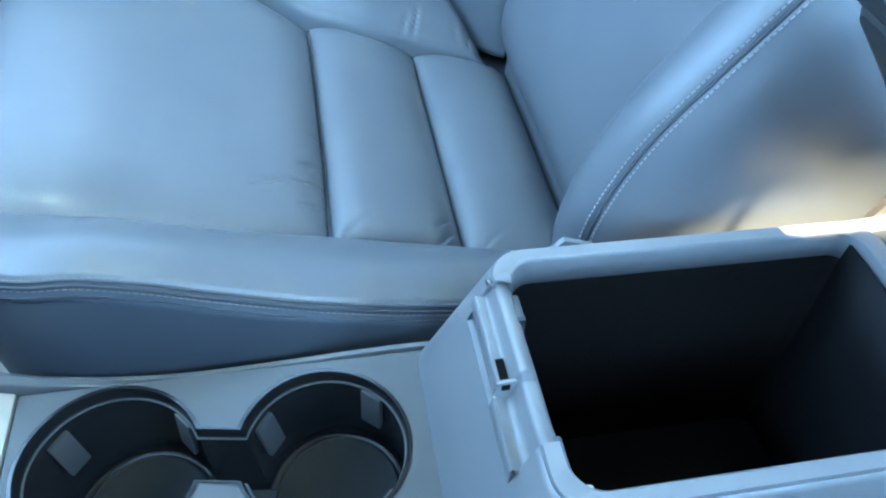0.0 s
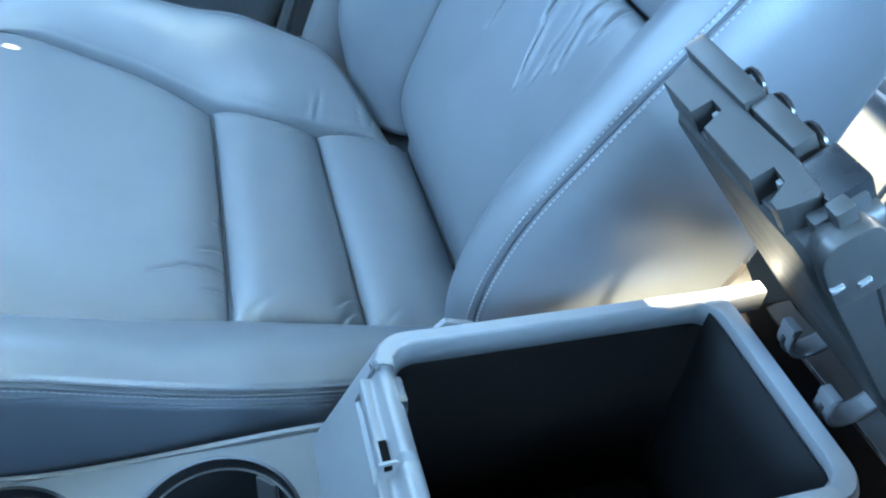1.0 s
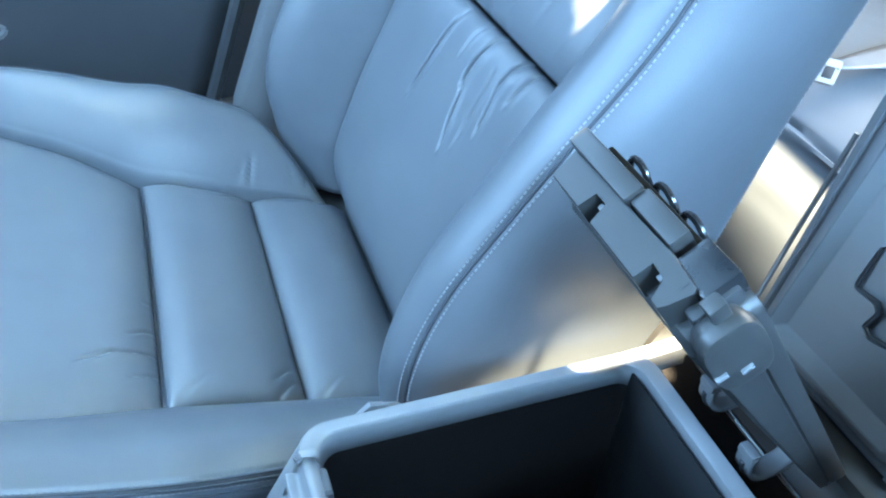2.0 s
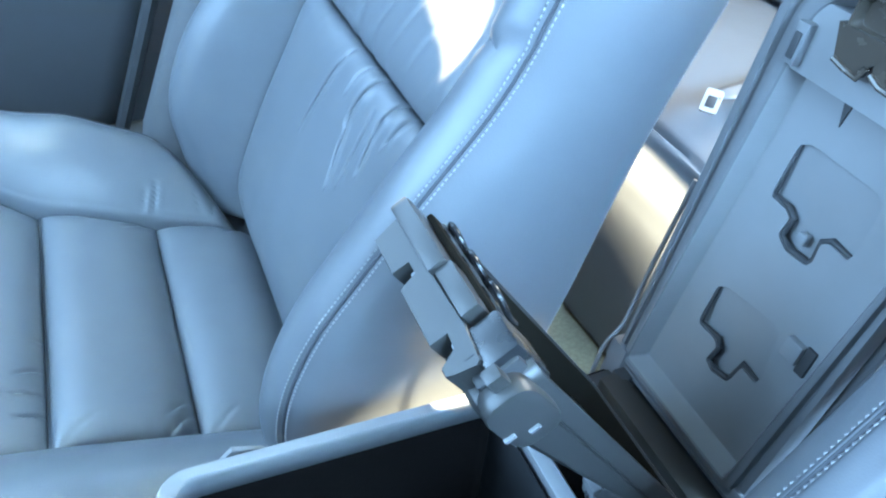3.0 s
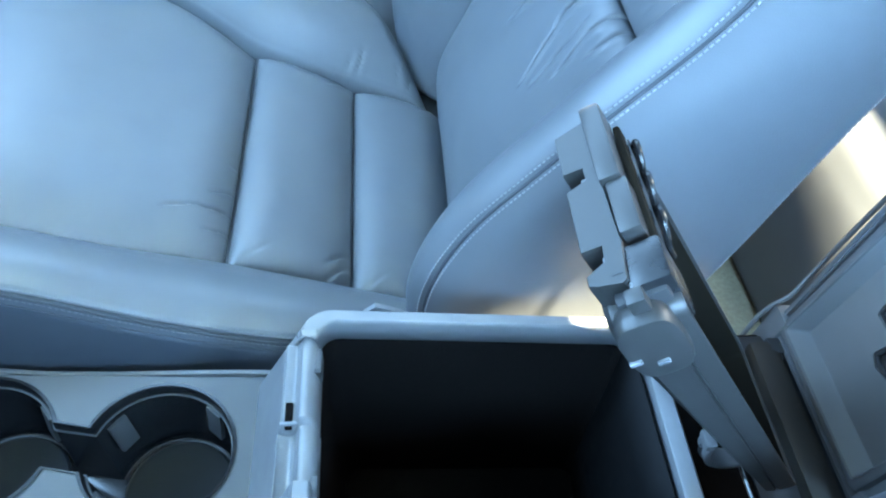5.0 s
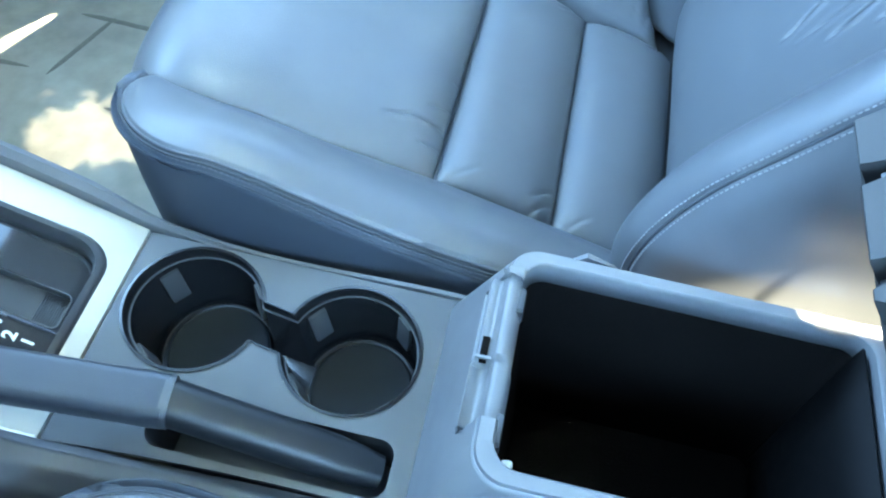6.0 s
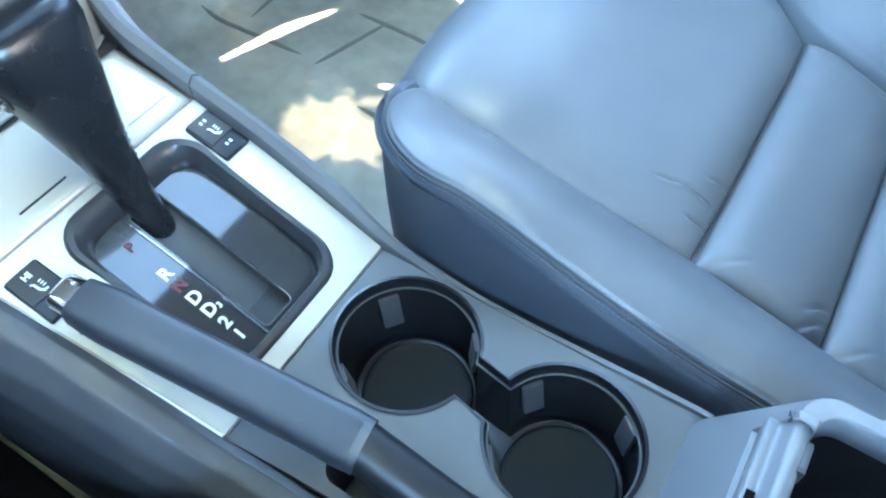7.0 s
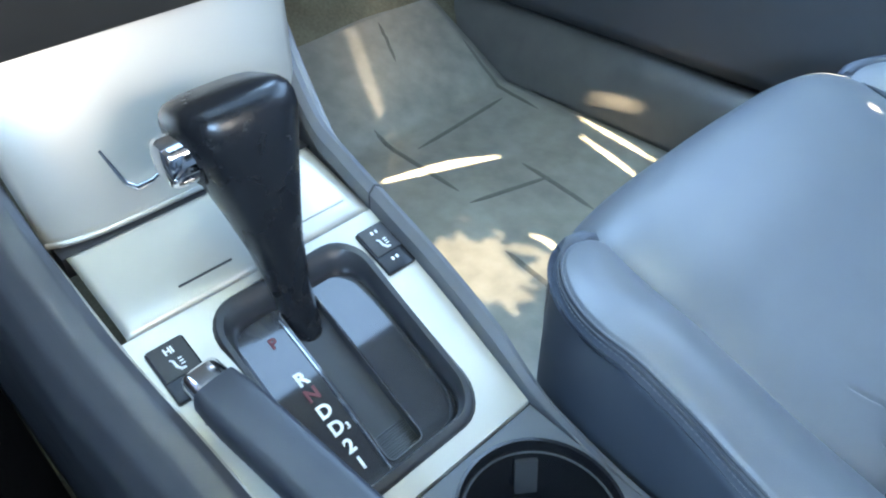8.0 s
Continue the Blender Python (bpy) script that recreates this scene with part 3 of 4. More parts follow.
def cup_outline(r, web):
    """The outline of both cup holders and the channel between them."""
    out = []
    a = math.asin(web / r)
    for (cx, cy), start in ((C2, math.pi + a), (C1, a)):
        sweep = 2 * math.pi - 2 * a
        for k in range(45):
            w = start + sweep * k / 44
            out.append((cx + r * math.cos(w), cy + r * math.sin(w)))
    return out


slot = rounded(-0.16, -0.012, -0.042, -0.006, 0.010)
cup_panel = plate([(0.012, 0.100), (-0.2155, 0.100)] + [(x, left_edge(x)) for x in np.linspace(-0.2155, 0.012, 12)], [cup_outline(CR, 0.0145)[::-1], slot[::-1]], lambda x, y: console_top(x), 0.004)
part("cup_holder_panel", cup_panel, PANEL, console)


def drop(loop, dz):
    return [Vector((x, y, console_top(x) - dz)) for x, y in loop]


part("cup_holder_well", loft([drop(cup_outline(CR + 0.0015, 0.0155), -0.0012), drop(cup_outline(CR - 0.0005, 0.0145), -0.0014), drop(cup_outline(CR - 0.0012, 0.0140), 0.001),
                              drop(cup_outline(CR - 0.0045, 0.0110), 0.066), drop(cup_outline(CR - 0.006, 0.010), 0.067)], False, True), BLACK, console, "glossy black cup holder well")
part("well_ring", tube([*drop(cup_outline(CR - 0.0022, 0.0132), 0.007), drop(cup_outline(CR - 0.0022, 0.0132), 0.007)[0]], 0.0007, 6, 1.0, False), PANEL, console)
for cx, cy in (C1, C2):
    zb = console_top(cx) - 0.0665
    part("well_mat", loft([[Vector((cx + r * math.cos(w), cy + r * math.sin(w), zb + dz)) for w in [2 * math.pi * k / 40 for k in range(40)]]
                           for r, dz in ((0.037, 0.0), (0.037, 0.003), (0.0355, 0.0042), (0.033, 0.0032), (0.004, 0.003))]), WELL_FLOOR, console)
    for a in ((142, 38, 232, 318) if cx == C1[0] else (142, 48, 218, 312)):
        w = radians(a)
        m = Matrix.Translation((cx, cy, console_top(cx) - 0.004)) @ Matrix.Rotation(w, 4, "Z") @ Matrix.Translation((CR - 0.0035, 0, 0)) @ Matrix.Rotation(radians(8), 4, "Y")
        part("grip_tab", box(-0.0006, 0.003, -0.0068, 0.0068, -0.033, -0.006, 0.0010, m), RUBBER, console)
part("brake_slot", loft([drop(slot, 0.0), drop(slot, 0.05)], False, True), DARK, console)

# silver plate round the gear gate, with its two seat-heater switches
gate = rounded(-0.349, -0.229, -0.026, 0.076, 0.020)
part("gear_trim_plate", plate([(-0.2170, 0.1005), (-0.3565, 0.1005)] + [(x, left_edge(x)) for x in np.linspace(-0.3565, -0.2170, 12)], [gate[::-1]], lambda x, y: trim_top(x) + 0.001, 0.004), SILVER, console, "satin silver gear trim plate")


def on_trim(loop, dz):
    return [Vector((x, y, trim_top(x) + dz)) for x, y in loop]


def gate_loop(inset):
    return rounded(-0.349 + inset, -0.229 - inset, -0.026 + inset, 0.076 - inset, max(0.020 - inset * 0.6, 0.004))


part("gate_bezel", loft([on_trim(gate_loop(-0.002), 0.0012), on_trim(gate_loop(0.0), 0.0035), on_trim(gate_loop(0.0032), 0.0030), on_trim(gate_loop(0.0062), -0.003), on_trim(gate_loop(0.0075), -0.016)], False, False),
     BEZEL, console, "charcoal bevelled gate surround", solid=0.002)
way = rounded(-0.340, -0.242, 0.014, 0.039, 0.004)
part("gate_plate", plate(gate_loop(0.0072), [way[::-1]], lambda x, y: trim_top(x) - 0.013, 0.003), GLOSS, console, "glossy black gear position plate")
part("gate_ramp", loft([on_trim(way, -0.013), on_trim(way, -0.022)], False, True), BEZEL, console)
for k in range(14):
    x = -0.2600 + 0.00125 * k
    part("ramp_rib", box(x, x + 0.0005, 0.0155, 0.0375, trim_top(x) - 0.0223, trim_top(x) - 0.0214), BEZEL, console)
border = on_trim(way, -0.0128)
part("ramp_border", tube(border + border[:1], 0.0005, 6, 1.0, False), PLASTIC, console)
line = [Vector((x, 0.0115, trim_top(x) - 0.0125)) for x in np.linspace(-0.335, -0.240, 20)]
part("gate_edge", tube(line, 0.0008, 6), CHROME, console)


def text_mesh(body, size, mat, m, name, parent):
    cu = bpy.data.curves.new("lettering", "FONT")
    cu.body, cu.size, cu.extrude, cu.align_x, cu.align_y = body, size, 0.00015, "CENTER", "CENTER"
    cu.offset = size * 0.034
    tmp = bpy.data.objects.new("lettering", cu)
    scene.collection.objects.link(tmp)
    bpy.context.view_layer.update()
    me = bpy.data.meshes.new_from_object(tmp)
    bpy.data.objects.remove(tmp)
    me.materials.clear()
    me.materials.append(mat)
    me.transform(m)
    ob = new(name, me)
    ob.parent = parent
    ob.matrix_parent_inverse = Matrix.Translation(-parent.location) if parent.type == "EMPTY" else Matrix()
    return ob


def trim_pose(x, y, dz, turn=90):
    """On the sloping trim, with the writing's top towards the dash."""
    slope = math.atan2(trim_top(x - 0.004) - trim_top(x + 0.004), 0.008)
    return Matrix.Translation((x, y, trim_top(x) + dz)) @ Matrix.Rotation(slope, 4, "Y") @ Matrix.Rotation(radians(turn), 4, "Z")


for ch, x, mat, size in (("P", -0.325, RED, 0.0092), ("R", -0.3005, WHITE, 0.0112), ("N", -0.2910, RED, 0.0108), ("D", -0.2807, WHITE, 0.0112), ("D", -0.2707, WHITE, 0.0112), ("2", -0.2602, WHITE, 0.0112), ("1", -0.2505, WHITE, 0.0104)):
    text_mesh(ch, size, mat, trim_pose(x, 0.0005, -0.0126), "gear_letter", console)
text_mesh("3", 0.0054, WHITE, trim_pose(-0.2687, 0.0065, -0.0126), "gear_letter", console)


def heater_switch(y0, y1, words):
    x0, x1 = -0.347, -0.313
    m = trim_pose(-0.330, (y0 + y1) / 2, 0.0, 0)
    ob = part("seat_heater_switch", box(-0.0175, 0.0175, -(y1 - y0) / 2, (y1 - y0) / 2, -0.004, 0.0035, 0.0016, m), BLACK, console, "black rocker switch with white marks")
    part("rocker", box(-0.0172, 0.004, -(y1 - y0) / 2 + 0.0012, (y1 - y0) / 2 - 0.0012, 0.0030, 0.0046, 0.0008, m), DARK, ob)
    icon = [m @ Vector((px, py, 0.0047)) for px, py in ((-0.0065, -0.0026), (-0.0052, -0.0012), (-0.0012, -0.0010), (0.0010, 0.0004), (0.0012, 0.0030))]
    part("seat_mark", tube(icon, [0.0005, 0.0007, 0.0009, 0.0009, 0.0006], 6), WHITE, ob)
    for k in range(3):
        part("heat_mark", box(-0.0055 + 0.0018 * k, -0.0048 + 0.0018 * k, 0.0016, 0.0038, 0.0044, 0.0049, 0, m), WHITE, ob)
    if words:
        text_mesh("HI", 0.0055, WHITE, m @ Matrix.Translation((-0.0115, 0, 0.0048)) @ Matrix.Rotation(radians(90), 4, "Z"), "switch_word", ob)
    else:
        for px in (-0.0120, 0.0092):
            for k in (-1, 1):
                part("switch_mark", box(px - 0.0011, px + 0.0011, 0.0017 * k - 0.0008, 0.0017 * k + 0.0008, 0.0034, 0.0049 if px < 0 else 0.0039, 0, m), WHITE, ob)


heater_switch(0.0785, 0.1000, False)
heater_switch(-0.0625, -0.0400, True)

# flap ahead of the gear trim
flap = sheet(lambda u, v: Vector((-0.4225 + 0.0645 * u, -0.064 + 0.165 * v, trim_top(-0.4225 + 0.0645 * u) + 0.0015 - 0.0025 * (max(abs(2 * u - 1) ** 14, abs(2 * v - 1) ** 30)))), 20, 40)
part("ashtray_flap", flap, SILVER, console, "silver flap with two fine finger lines", solid=0.004)
for y0, y1 in ((-0.026, 0.008), (0.058, 0.090)):
    part("finger_line", box(-0.3705, -0.3694, y0, y1, trim_top(-0.37) + 0.001, trim_top(-0.37) + 0.0023, 0.0003), DARK if y0 < 0 else SILVER, console)

# raised side rails and flanks
rail_knots = [(-0.62, 0.66), (-0.56, 0.60), (-0.50, 0.527), (-0.455, 0.475), (-0.42, 0.445), (-0.39, 0.431), (-0.345, 0.412), (-0.30, 0.393), (-0.25, 0.366), (-0.216, 0.345), (-0.18, 0.334), (0.0, 0.318)]
rail_z = curve(rail_knots)
for side in (1, -1):
    def rail(u, v, side=side):
        x = -0.62 + 0.63 * u
        inner = CY + 0.0835 + 0.052 * max((-0.41 - x) / 0.2, 0) ** 1.15 if side > 0 else left_edge(x)
        bulge = 0.014 if side > 0 else 0.040
        if side > 0 and x > -0.25:
            bulge *= max(1 - (x + 0.25) / 0.12, 0.12)
        prof = ((0.0, -0.010), (0.04, 0.002), (0.18, 0.0055), (0.45, 0.0045), (0.75, -0.004), (0.95, -0.022), (1.05, -0.06), (1.05, -0.35)) if side < 0 else ((0.0, -0.010), (0.05, 0.003), (0.4, 0.0075), (0.75, 0.004), (1.0, -0.010), (1.05, -0.06), (1.05, -0.35))
        k = v * (len(prof) - 1)
        i = min(int(k), len(prof) - 2)
        f = k - i
        o, dz = (prof[i][j] * (1 - f) + prof[i + 1][j] * f for j in (0, 1))
        z = rail_z(x) + (dz if side < 0 or x < -0.25 else dz - 0.004 * min((x + 0.25) / 0.1, 1))
        return Vector((x, inner + side * bulge * o, max(z, FLOOR)))
    part("side_rail", sheet(rail, 80, 36), PLASTIC if side > 0 else RAIL_SHADED, console, "" if side > 0 else "side rail with the driver-side shade in its colour", solid=0.004)
    if side > 0:
        # The highlight along the rail's edge is built as a strip of paler plastic.
        part("rail_highlight", tube([rail(u, 0.60) + Vector((0, 0.001, 0.0008)) for u in np.linspace(0.02, 0.36, 24)], [0.0034] * 20 + [0.0028, 0.002, 0.0012, 0.0006], 8, 0.6), RIM, console, "pale strip for the highlight on the rail's edge")
        part("rail_joint", tube([rail((0.62 - 0.358) / 0.63, v) + Vector((0, 0, 0.0002)) for v in np.linspace(0.02, 0.8, 20)], 0.0006, 6), DARK, console)

part("trim_edge", tube([Vector((x, left_edge(x) - 0.0012, trim_top(x) + 0.0035)) for x in np.linspace(-0.455, -0.2165, 30)], 0.0021, 8), SILVER, console, "bright edge strip of the trim")

# storage bin behind the cup holders
BX0, BX1, BY0, BY1 = 0.036, 0.252, -0.048, 0.090


def rim_z(x):
    return 0.413 - 0.095 * (x - 0.036)


def front_gap(pts, x, dz=0.0, floor=0.386):
    """A closed loop with four more points on its front edge, the middle two sunk for the latch ledge."""
    a = [Vector((px, py, rim_z(px) + dz)) for px, py in pts]
    gap = [Vector((x, y, rim_z(x) + dz if k in (0, 3) else min(floor, rim_z(x) + dz))) for k, y in enumerate((0.0715, 0.0705, -0.0145, -0.0155))]
    return a[:18] + gap + a[18:]


def rim_loop(inset, dz, r):
    return front_gap(rounded(BX0 + inset * 0.75, BX1 - inset * 0.9, BY0 + inset * 0.69, BY1 - inset * 0.66, r, 8), BX0 + inset * 0.75, dz)


def base_loop(z, out, front):
    pts = rounded(front, 0.262, BY0 - out, BY1 + out, 0.014, 8)
    return [Vector((p.x, p.y, z)) for p in front_gap(pts, front)]


part("bin_outer_wall", loft([rim_loop(0.002, -0.001, 0.018), rim_loop(-0.0005, -0.006, 0.019), front_gap(rounded(0.026, 0.256, BY0 - 0.004, BY1 + 0.004, 0.018, 8), 0.026, -0.03),
                             base_loop(0.322, 0.013, 0.001), base_loop(0.30, 0.016, -0.001), base_loop(FLOOR, 0.016, 0.0)], False, False), RIM, console, solid=0.003)
INNER = [rim_loop(0.002, -0.001, 0.018), rim_loop(0.0035, 0.0008, 0.017), rim_loop(0.0130, 0.0008, 0.014), rim_loop(0.0142, 0.0, 0.0135), rim_loop(0.0146, -0.0016, 0.013), rim_loop(0.0150, -0.019, 0.012)]
part("bin_rim", loft(INNER, False, False), RIM, console, "pale grey rounded bin rim", solid=0.002)
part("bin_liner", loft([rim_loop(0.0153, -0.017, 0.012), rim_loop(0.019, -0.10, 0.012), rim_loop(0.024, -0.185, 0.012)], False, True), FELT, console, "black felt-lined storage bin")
# Added panel: light on the bin's rear wall is put into its lighter tone.
part("lit_bin_back", sheet(lambda u, v: Vector((0.2362 - 0.0078 * u, -0.0345 + 0.004 * u + (0.1115 - 0.007 * u) * v, rim_z(0.238) - 0.005 - 0.173 * u)), 4, 4), LINER_LIT, console, "panel added for the light on the bin's rear wall", solid=0.001)
part("rim_flange", box(0.236, 0.279, 0.0825, 0.0925, 0.372, 0.3890, 0.0015), RIM, console, "pale rim running on past the bin")
# latch ledge in the front rim: an upper channel with a slot, and a lower step
upper_ledge = curve([(0.0, 0.0285, 0.386), (0.10, 0.0285, 0.399), (0.16, 0.0295, 0.4015), (0.25, 0.0310, 0.4015), (0.42, 0.0352, 0.4010), (0.52, 0.0372, 0.4045), (0.60, 0.0390, 0.4085), (0.68, 0.0410, 0.4095), (0.78, 0.0440, 0.4080), (0.90, 0.0475, 0.4010), (1.0, 0.0485, 0.386)])
lower_ledge = curve([(0.0, 0.0255, 0.380), (0.10, 0.0257, 0.393), (0.16, 0.0265, 0.3960), (0.25, 0.0280, 0.3950), (0.42, 0.0335, 0.3925), (0.52, 0.0365, 0.3960), (0.60, 0.0385, 0.4020), (0.68, 0.0402, 0.4045), (0.78, 0.0440, 0.4040), (0.90, 0.0480, 0.3990), (1.0, 0.0492, 0.386)])


def ledge(u, v):
    y = 0.0712 - 0.0876 * u
    k = min(max((0.0215 - y) / 0.003, 0), 1)
    k = k * k * (3 - 2 * k)
    a, b = upper_ledge(v), lower_ledge(v)
    return Vector((a[0] * (1 - k) + b[0] * k, y, a[1] * (1 - k) + b[1] * k))


shelf = part("latch_shelf", sheet(ledge, 120, 40), RIM, console, "stepped latch ledge", solid=0.002)
# Raised black box; the darkness inside the slot is put into its colour.
part("keeper_slot_shade", box(0.0308, 0.0348, 0.0195, 0.0340, 0.398, 0.4022, 0.0004), FELT, shelf)
part("keeper_step", box(0.0285, 0.0400, 0.0200, 0.0218, 0.394, 0.4040, 0.0007), RIM, shelf)
for y0, y1, z in ((0.050, 0.066, 0.4045), (-0.026, -0.008, 0.4020)):
    stop = part("rubber_stop", box(0.0452, 0.0496, y0, y1, z - 0.012, z + 0.0012, 0.0018, None), PANEL, console)
    part("stop_notch", box(0.0456, 0.0494, y0 - 0.0004, y0 + 0.0022, z - 0.004, z + 0.0018, 0.0004), DARK, stop)
part("bin_screw", box(0.0515, 0.0575, -0.0345, -0.0290, 0.392, 0.399, 0.0022), WHITE, console)
part("side_tab", loft([[Vector((x, 0.091 + o, z)) for x, z in ((0.066, 0.396), (0.104, 0.392), (0.096, 0.402), (0.080, 0.4095))] for o in (0, 0.003)]), RIM, console)
part("stop_bracket", loft([[Vector((x, 0.092 + o, z)) for x, z in ((0.253, 0.380), (0.284, 0.372), (0.265, 0.404))] for o in (0, 0.004)]), LINING, console, "small brown triangular bracket")
# Solid box; the recess's shade is put into its black colour.
part("rear_deck", box(0.257, 0.345, -0.055, 0.105, 0.325, 0.348, 0.004), FELT, console, "black deck standing for the dark recess behind the bin")
# Dark strip added where the lid's foot lies in shade.
part("lid_foot_shade", box(0.326, 0.3455, -0.044, 0.090, 0.346, 0.362, 0.004), LINING, console, "dark brown strip for the shade at the lid's foot")
part("hinge_rod", tube([Vector((0.287, 0.062, 0.3660)), Vector((0.290, -0.036, 0.3640))], 0.0013, 8), CHROME, console, "thin bright hinge rod")
for hx, y in ((0.284, 0.048), (0.276, 0.003)):
    def hook(u, v, y=y, hx=hx):
        a = radians(165 + 175 * u)
        r = 0.0185 + 0.004 * max(u - 0.7, 0)
        return Vector((hx + r * math.cos(a), y - 0.0055 + 0.011 * v, 0.3925 + r * math.sin(a) * 1.05))
    claw = part("tray_hook", sheet(hook, 20, 6), PLASTIC, console, "grey curved hinge hook", solid=0.0035)
    part("hook_groove", tube([hook(0.10 + 0.80 * k / 14, 0.5) + Vector((0, 0, 0.0003)) for k in range(15)], 0.0016, 6), DARK, claw)
    part("hook_tip", box(hx - 0.020, hx - 0.014, y - 0.0055, y + 0.0055, 0.3965, 0.4020, 0.001), PLASTIC, claw)

# open inner tray: hinged low at the bin's rear, free edge up and forward
TRAY = Matrix.Translation((0.292, 0.015, 0.372)) @ Matrix.Rotation(radians(-34), 4, "Y")   # local z runs to the free edge, x to its open face
LT = 0.226


def tray_loop(inset, x):
    """A ring round the tray at the depth x; its underside runs up towards the hinge."""
    return [TRAY @ Vector((max(x, -0.009 + 0.0185 * max(1 - z / 0.085, 0)) if x < 0.009 else x, y, z)) for y, z in rounded(-0.0395 + inset, 0.053 - inset, 0.012 + inset, LT - 0.010 - inset, 0.008)]


tray = part("inner_tray", loft([tray_loop(0.007, -0.0095), tray_loop(0.003, -0.0090), tray_loop(0.0008, -0.0065), tray_loop(0.0003, 0.0095), tray_loop(0.0014, 0.0098), tray_loop(0.0014, 0.0104), tray_loop(0.0002, 0.0112),
                                tray_loop(0, 0.0185), tray_loop(0.0005, 0.0200), tray_loop(0.0020, 0.0200), tray_loop(0.0027, 0.0185)], True, False), TRAYGREY, console, "shallow hinged grey tray standing open")
part("tray_lining", loft([tray_loop(0.0024, 0.0188), tray_loop(0.0046, 0.0100), tray_loop(0.0056, -0.0015), tray_loop(0.0075, -0.0022)], False, True), TRAY_LINING, tray, "dark brown tray lining")
# free edge with its notched latch strip
edge = ((-0.0075, 0.052), (0.0064, 0.0545), (0.0074, 0.0), (0.0078, -0.012), (0.0060, -0.029), (0.0040, -0.0302), (-0.0050, -0.0280), (-0.0085, -0.0265), (-0.0085, -0.0225),
        (-0.0004, -0.0188), (0.0004, -0.0112), (-0.0083, -0.0110), (-0.0080, 0.0202), (0.0012, 0.0226), (0.0012, 0.0296), (-0.0076, 0.0302))
part("tray_edge", loft([[TRAY @ Vector((x * s + 0.0002, y, z)) for x, y in edge] for z, s in ((0.2135, 1.0), (0.2282, 1.0), (0.2290, 0.94))]), TRAYGREY, tray, "notched latch edge", smooth=False)
for y in (0.0260, -0.0150):
    part("notch_floor", box(-0.0072, 0.0022, y - 0.0045, y + 0.0045, 0.208, 0.2165, 0.0005, TRAY), DARK, tray)
    part("notch_pin", box(-0.0016, 0.0010, y - 0.0016, y + 0.0012, 0.215, 0.2255, 0.0006, TRAY), RIM, tray)
part("tray_edge_ridge", box(0.0066, 0.0155, 0.0152, 0.0580, 0.210, 0.2335, 0.0015, TRAY), TRAYGREY, tray)
part("tray_edge_step", box(0.0082, 0.0168, -0.0110, 0.0150, 0.210, 0.2315, 0.0012, TRAY), TRAYGREY, tray)
part("tray_edge_block", box(0.0050, 0.0206, -0.0330, -0.0140, 0.196, 0.2275, 0.002, TRAY), KNOB, tray)
# Solid dark block: the shade in the hollow is put into its colour.
part("tray_hollow_shade", box(-0.002, 0.0175, -0.0350, -0.0285, 0.195, 0.2230, 0.002, TRAY), DARK, tray)
part("edge_line", box(0.0010, 0.0052, -0.0262, -0.0257, 0.226, 0.2293, 0, TRAY), DARK, tray)
part("coin_back", box(0.0160, 0.0192, -0.0105, 0.0520, 0.1945, 0.2215, 0.0012, TRAY), TRAY_LINING, tray, "dark glossy back of the coin loops")
for y in (0.0415, 0.0225, 0.0035):
    arc = [TRAY @ Vector((0.0196 + 0.0034 * max(math.sin(a), 0), y + 0.0082 * math.cos(a), 0.2030 + 0.0130 * math.sin(a))) for a in np.linspace(-0.5, math.pi + 0.5, 15)]
    part("coin_loop", tube(arc, 0.0015, 8), BLACK, tray)
    # Solid black disc for the darkness inside the loop.
    part("coin_hollow_shade", loft([[TRAY @ Vector((x, y + r * 0.0072 * math.cos(a), 0.2075 + r * 0.0112 * math.sin(a))) for a in [2 * math.pi * k / 16 for k in range(16)]] for x, r in ((0.0190, 1.0), (0.0197, 0.85))]), BLACK, tray)


def knuckle(y, a, b):
    """A squared oval across the tray's near end: a deep, b long."""
    out = []
    for k in range(32):
        w = 2 * math.pi * k / 32
        cw, sw = math.cos(w), math.sin(w)
        out.append(TRAY @ Vector((0.0040 + 0.86 * a * math.copysign(abs(cw) ** 0.55, cw), y, 0.2030 + 0.84 * b * math.copysign(abs(sw) ** 0.62, sw))))
    return out


part("tray_latch", loft([knuckle(y, a, b) for y, a, b in ((-0.0345, 0.0120, 0.0215), (-0.0365, 0.0128, 0.0224), (-0.0395, 0.0130, 0.0226), (-0.0398, 0.0137, 0.0233), (-0.0430, 0.0137, 0.0233), (-0.0446, 0.0130, 0.0225), (-0.0452, 0.0112, 0.0205))]),
     TRAYGREY, tray, "rounded grey latch block on the tray end")
part("latch_tab", box(0.0030, 0.0100, -0.0405, -0.0340, 0.2200, 0.2300, 0.0012, TRAY), TRAYGREY, tray)
for x, z in ((0.0040, 0.1955), (-0.0050, 0.2005)):
    part("latch_mark", box(x - 0.0024, x + 0.0024, -0.0464, -0.0447, z - 0.0012, z + 0.0012, 0.0004, TRAY), RIM, tray)

# armrest lid, swung up behind the bin
LID = Matrix.Translation((0.352, 0.026, 0.388)) @ Matrix.Rotation(radians(7), 4, "Y")       # local z up along the lid, -x to its inner face


lid_left = curve([(-0.04, 0.079, 0.0670), (0.04, 0.081, 0.0620), (0.10, 0.081, 0.0583), (0.16, 0.079, 0.0535), (0.21, 0.0750, 0.0490), (0.27, 0.0700, 0.0450)])
lid_right = curve([(-0.04, -0.055, -0.0350), (0.05, -0.0590, -0.0425), (0.10, -0.0610, -0.0470), (0.16, -0.0625, -0.0520), (0.21, -0.0632, -0.0550), (0.27, -0.0635, -0.0570)])


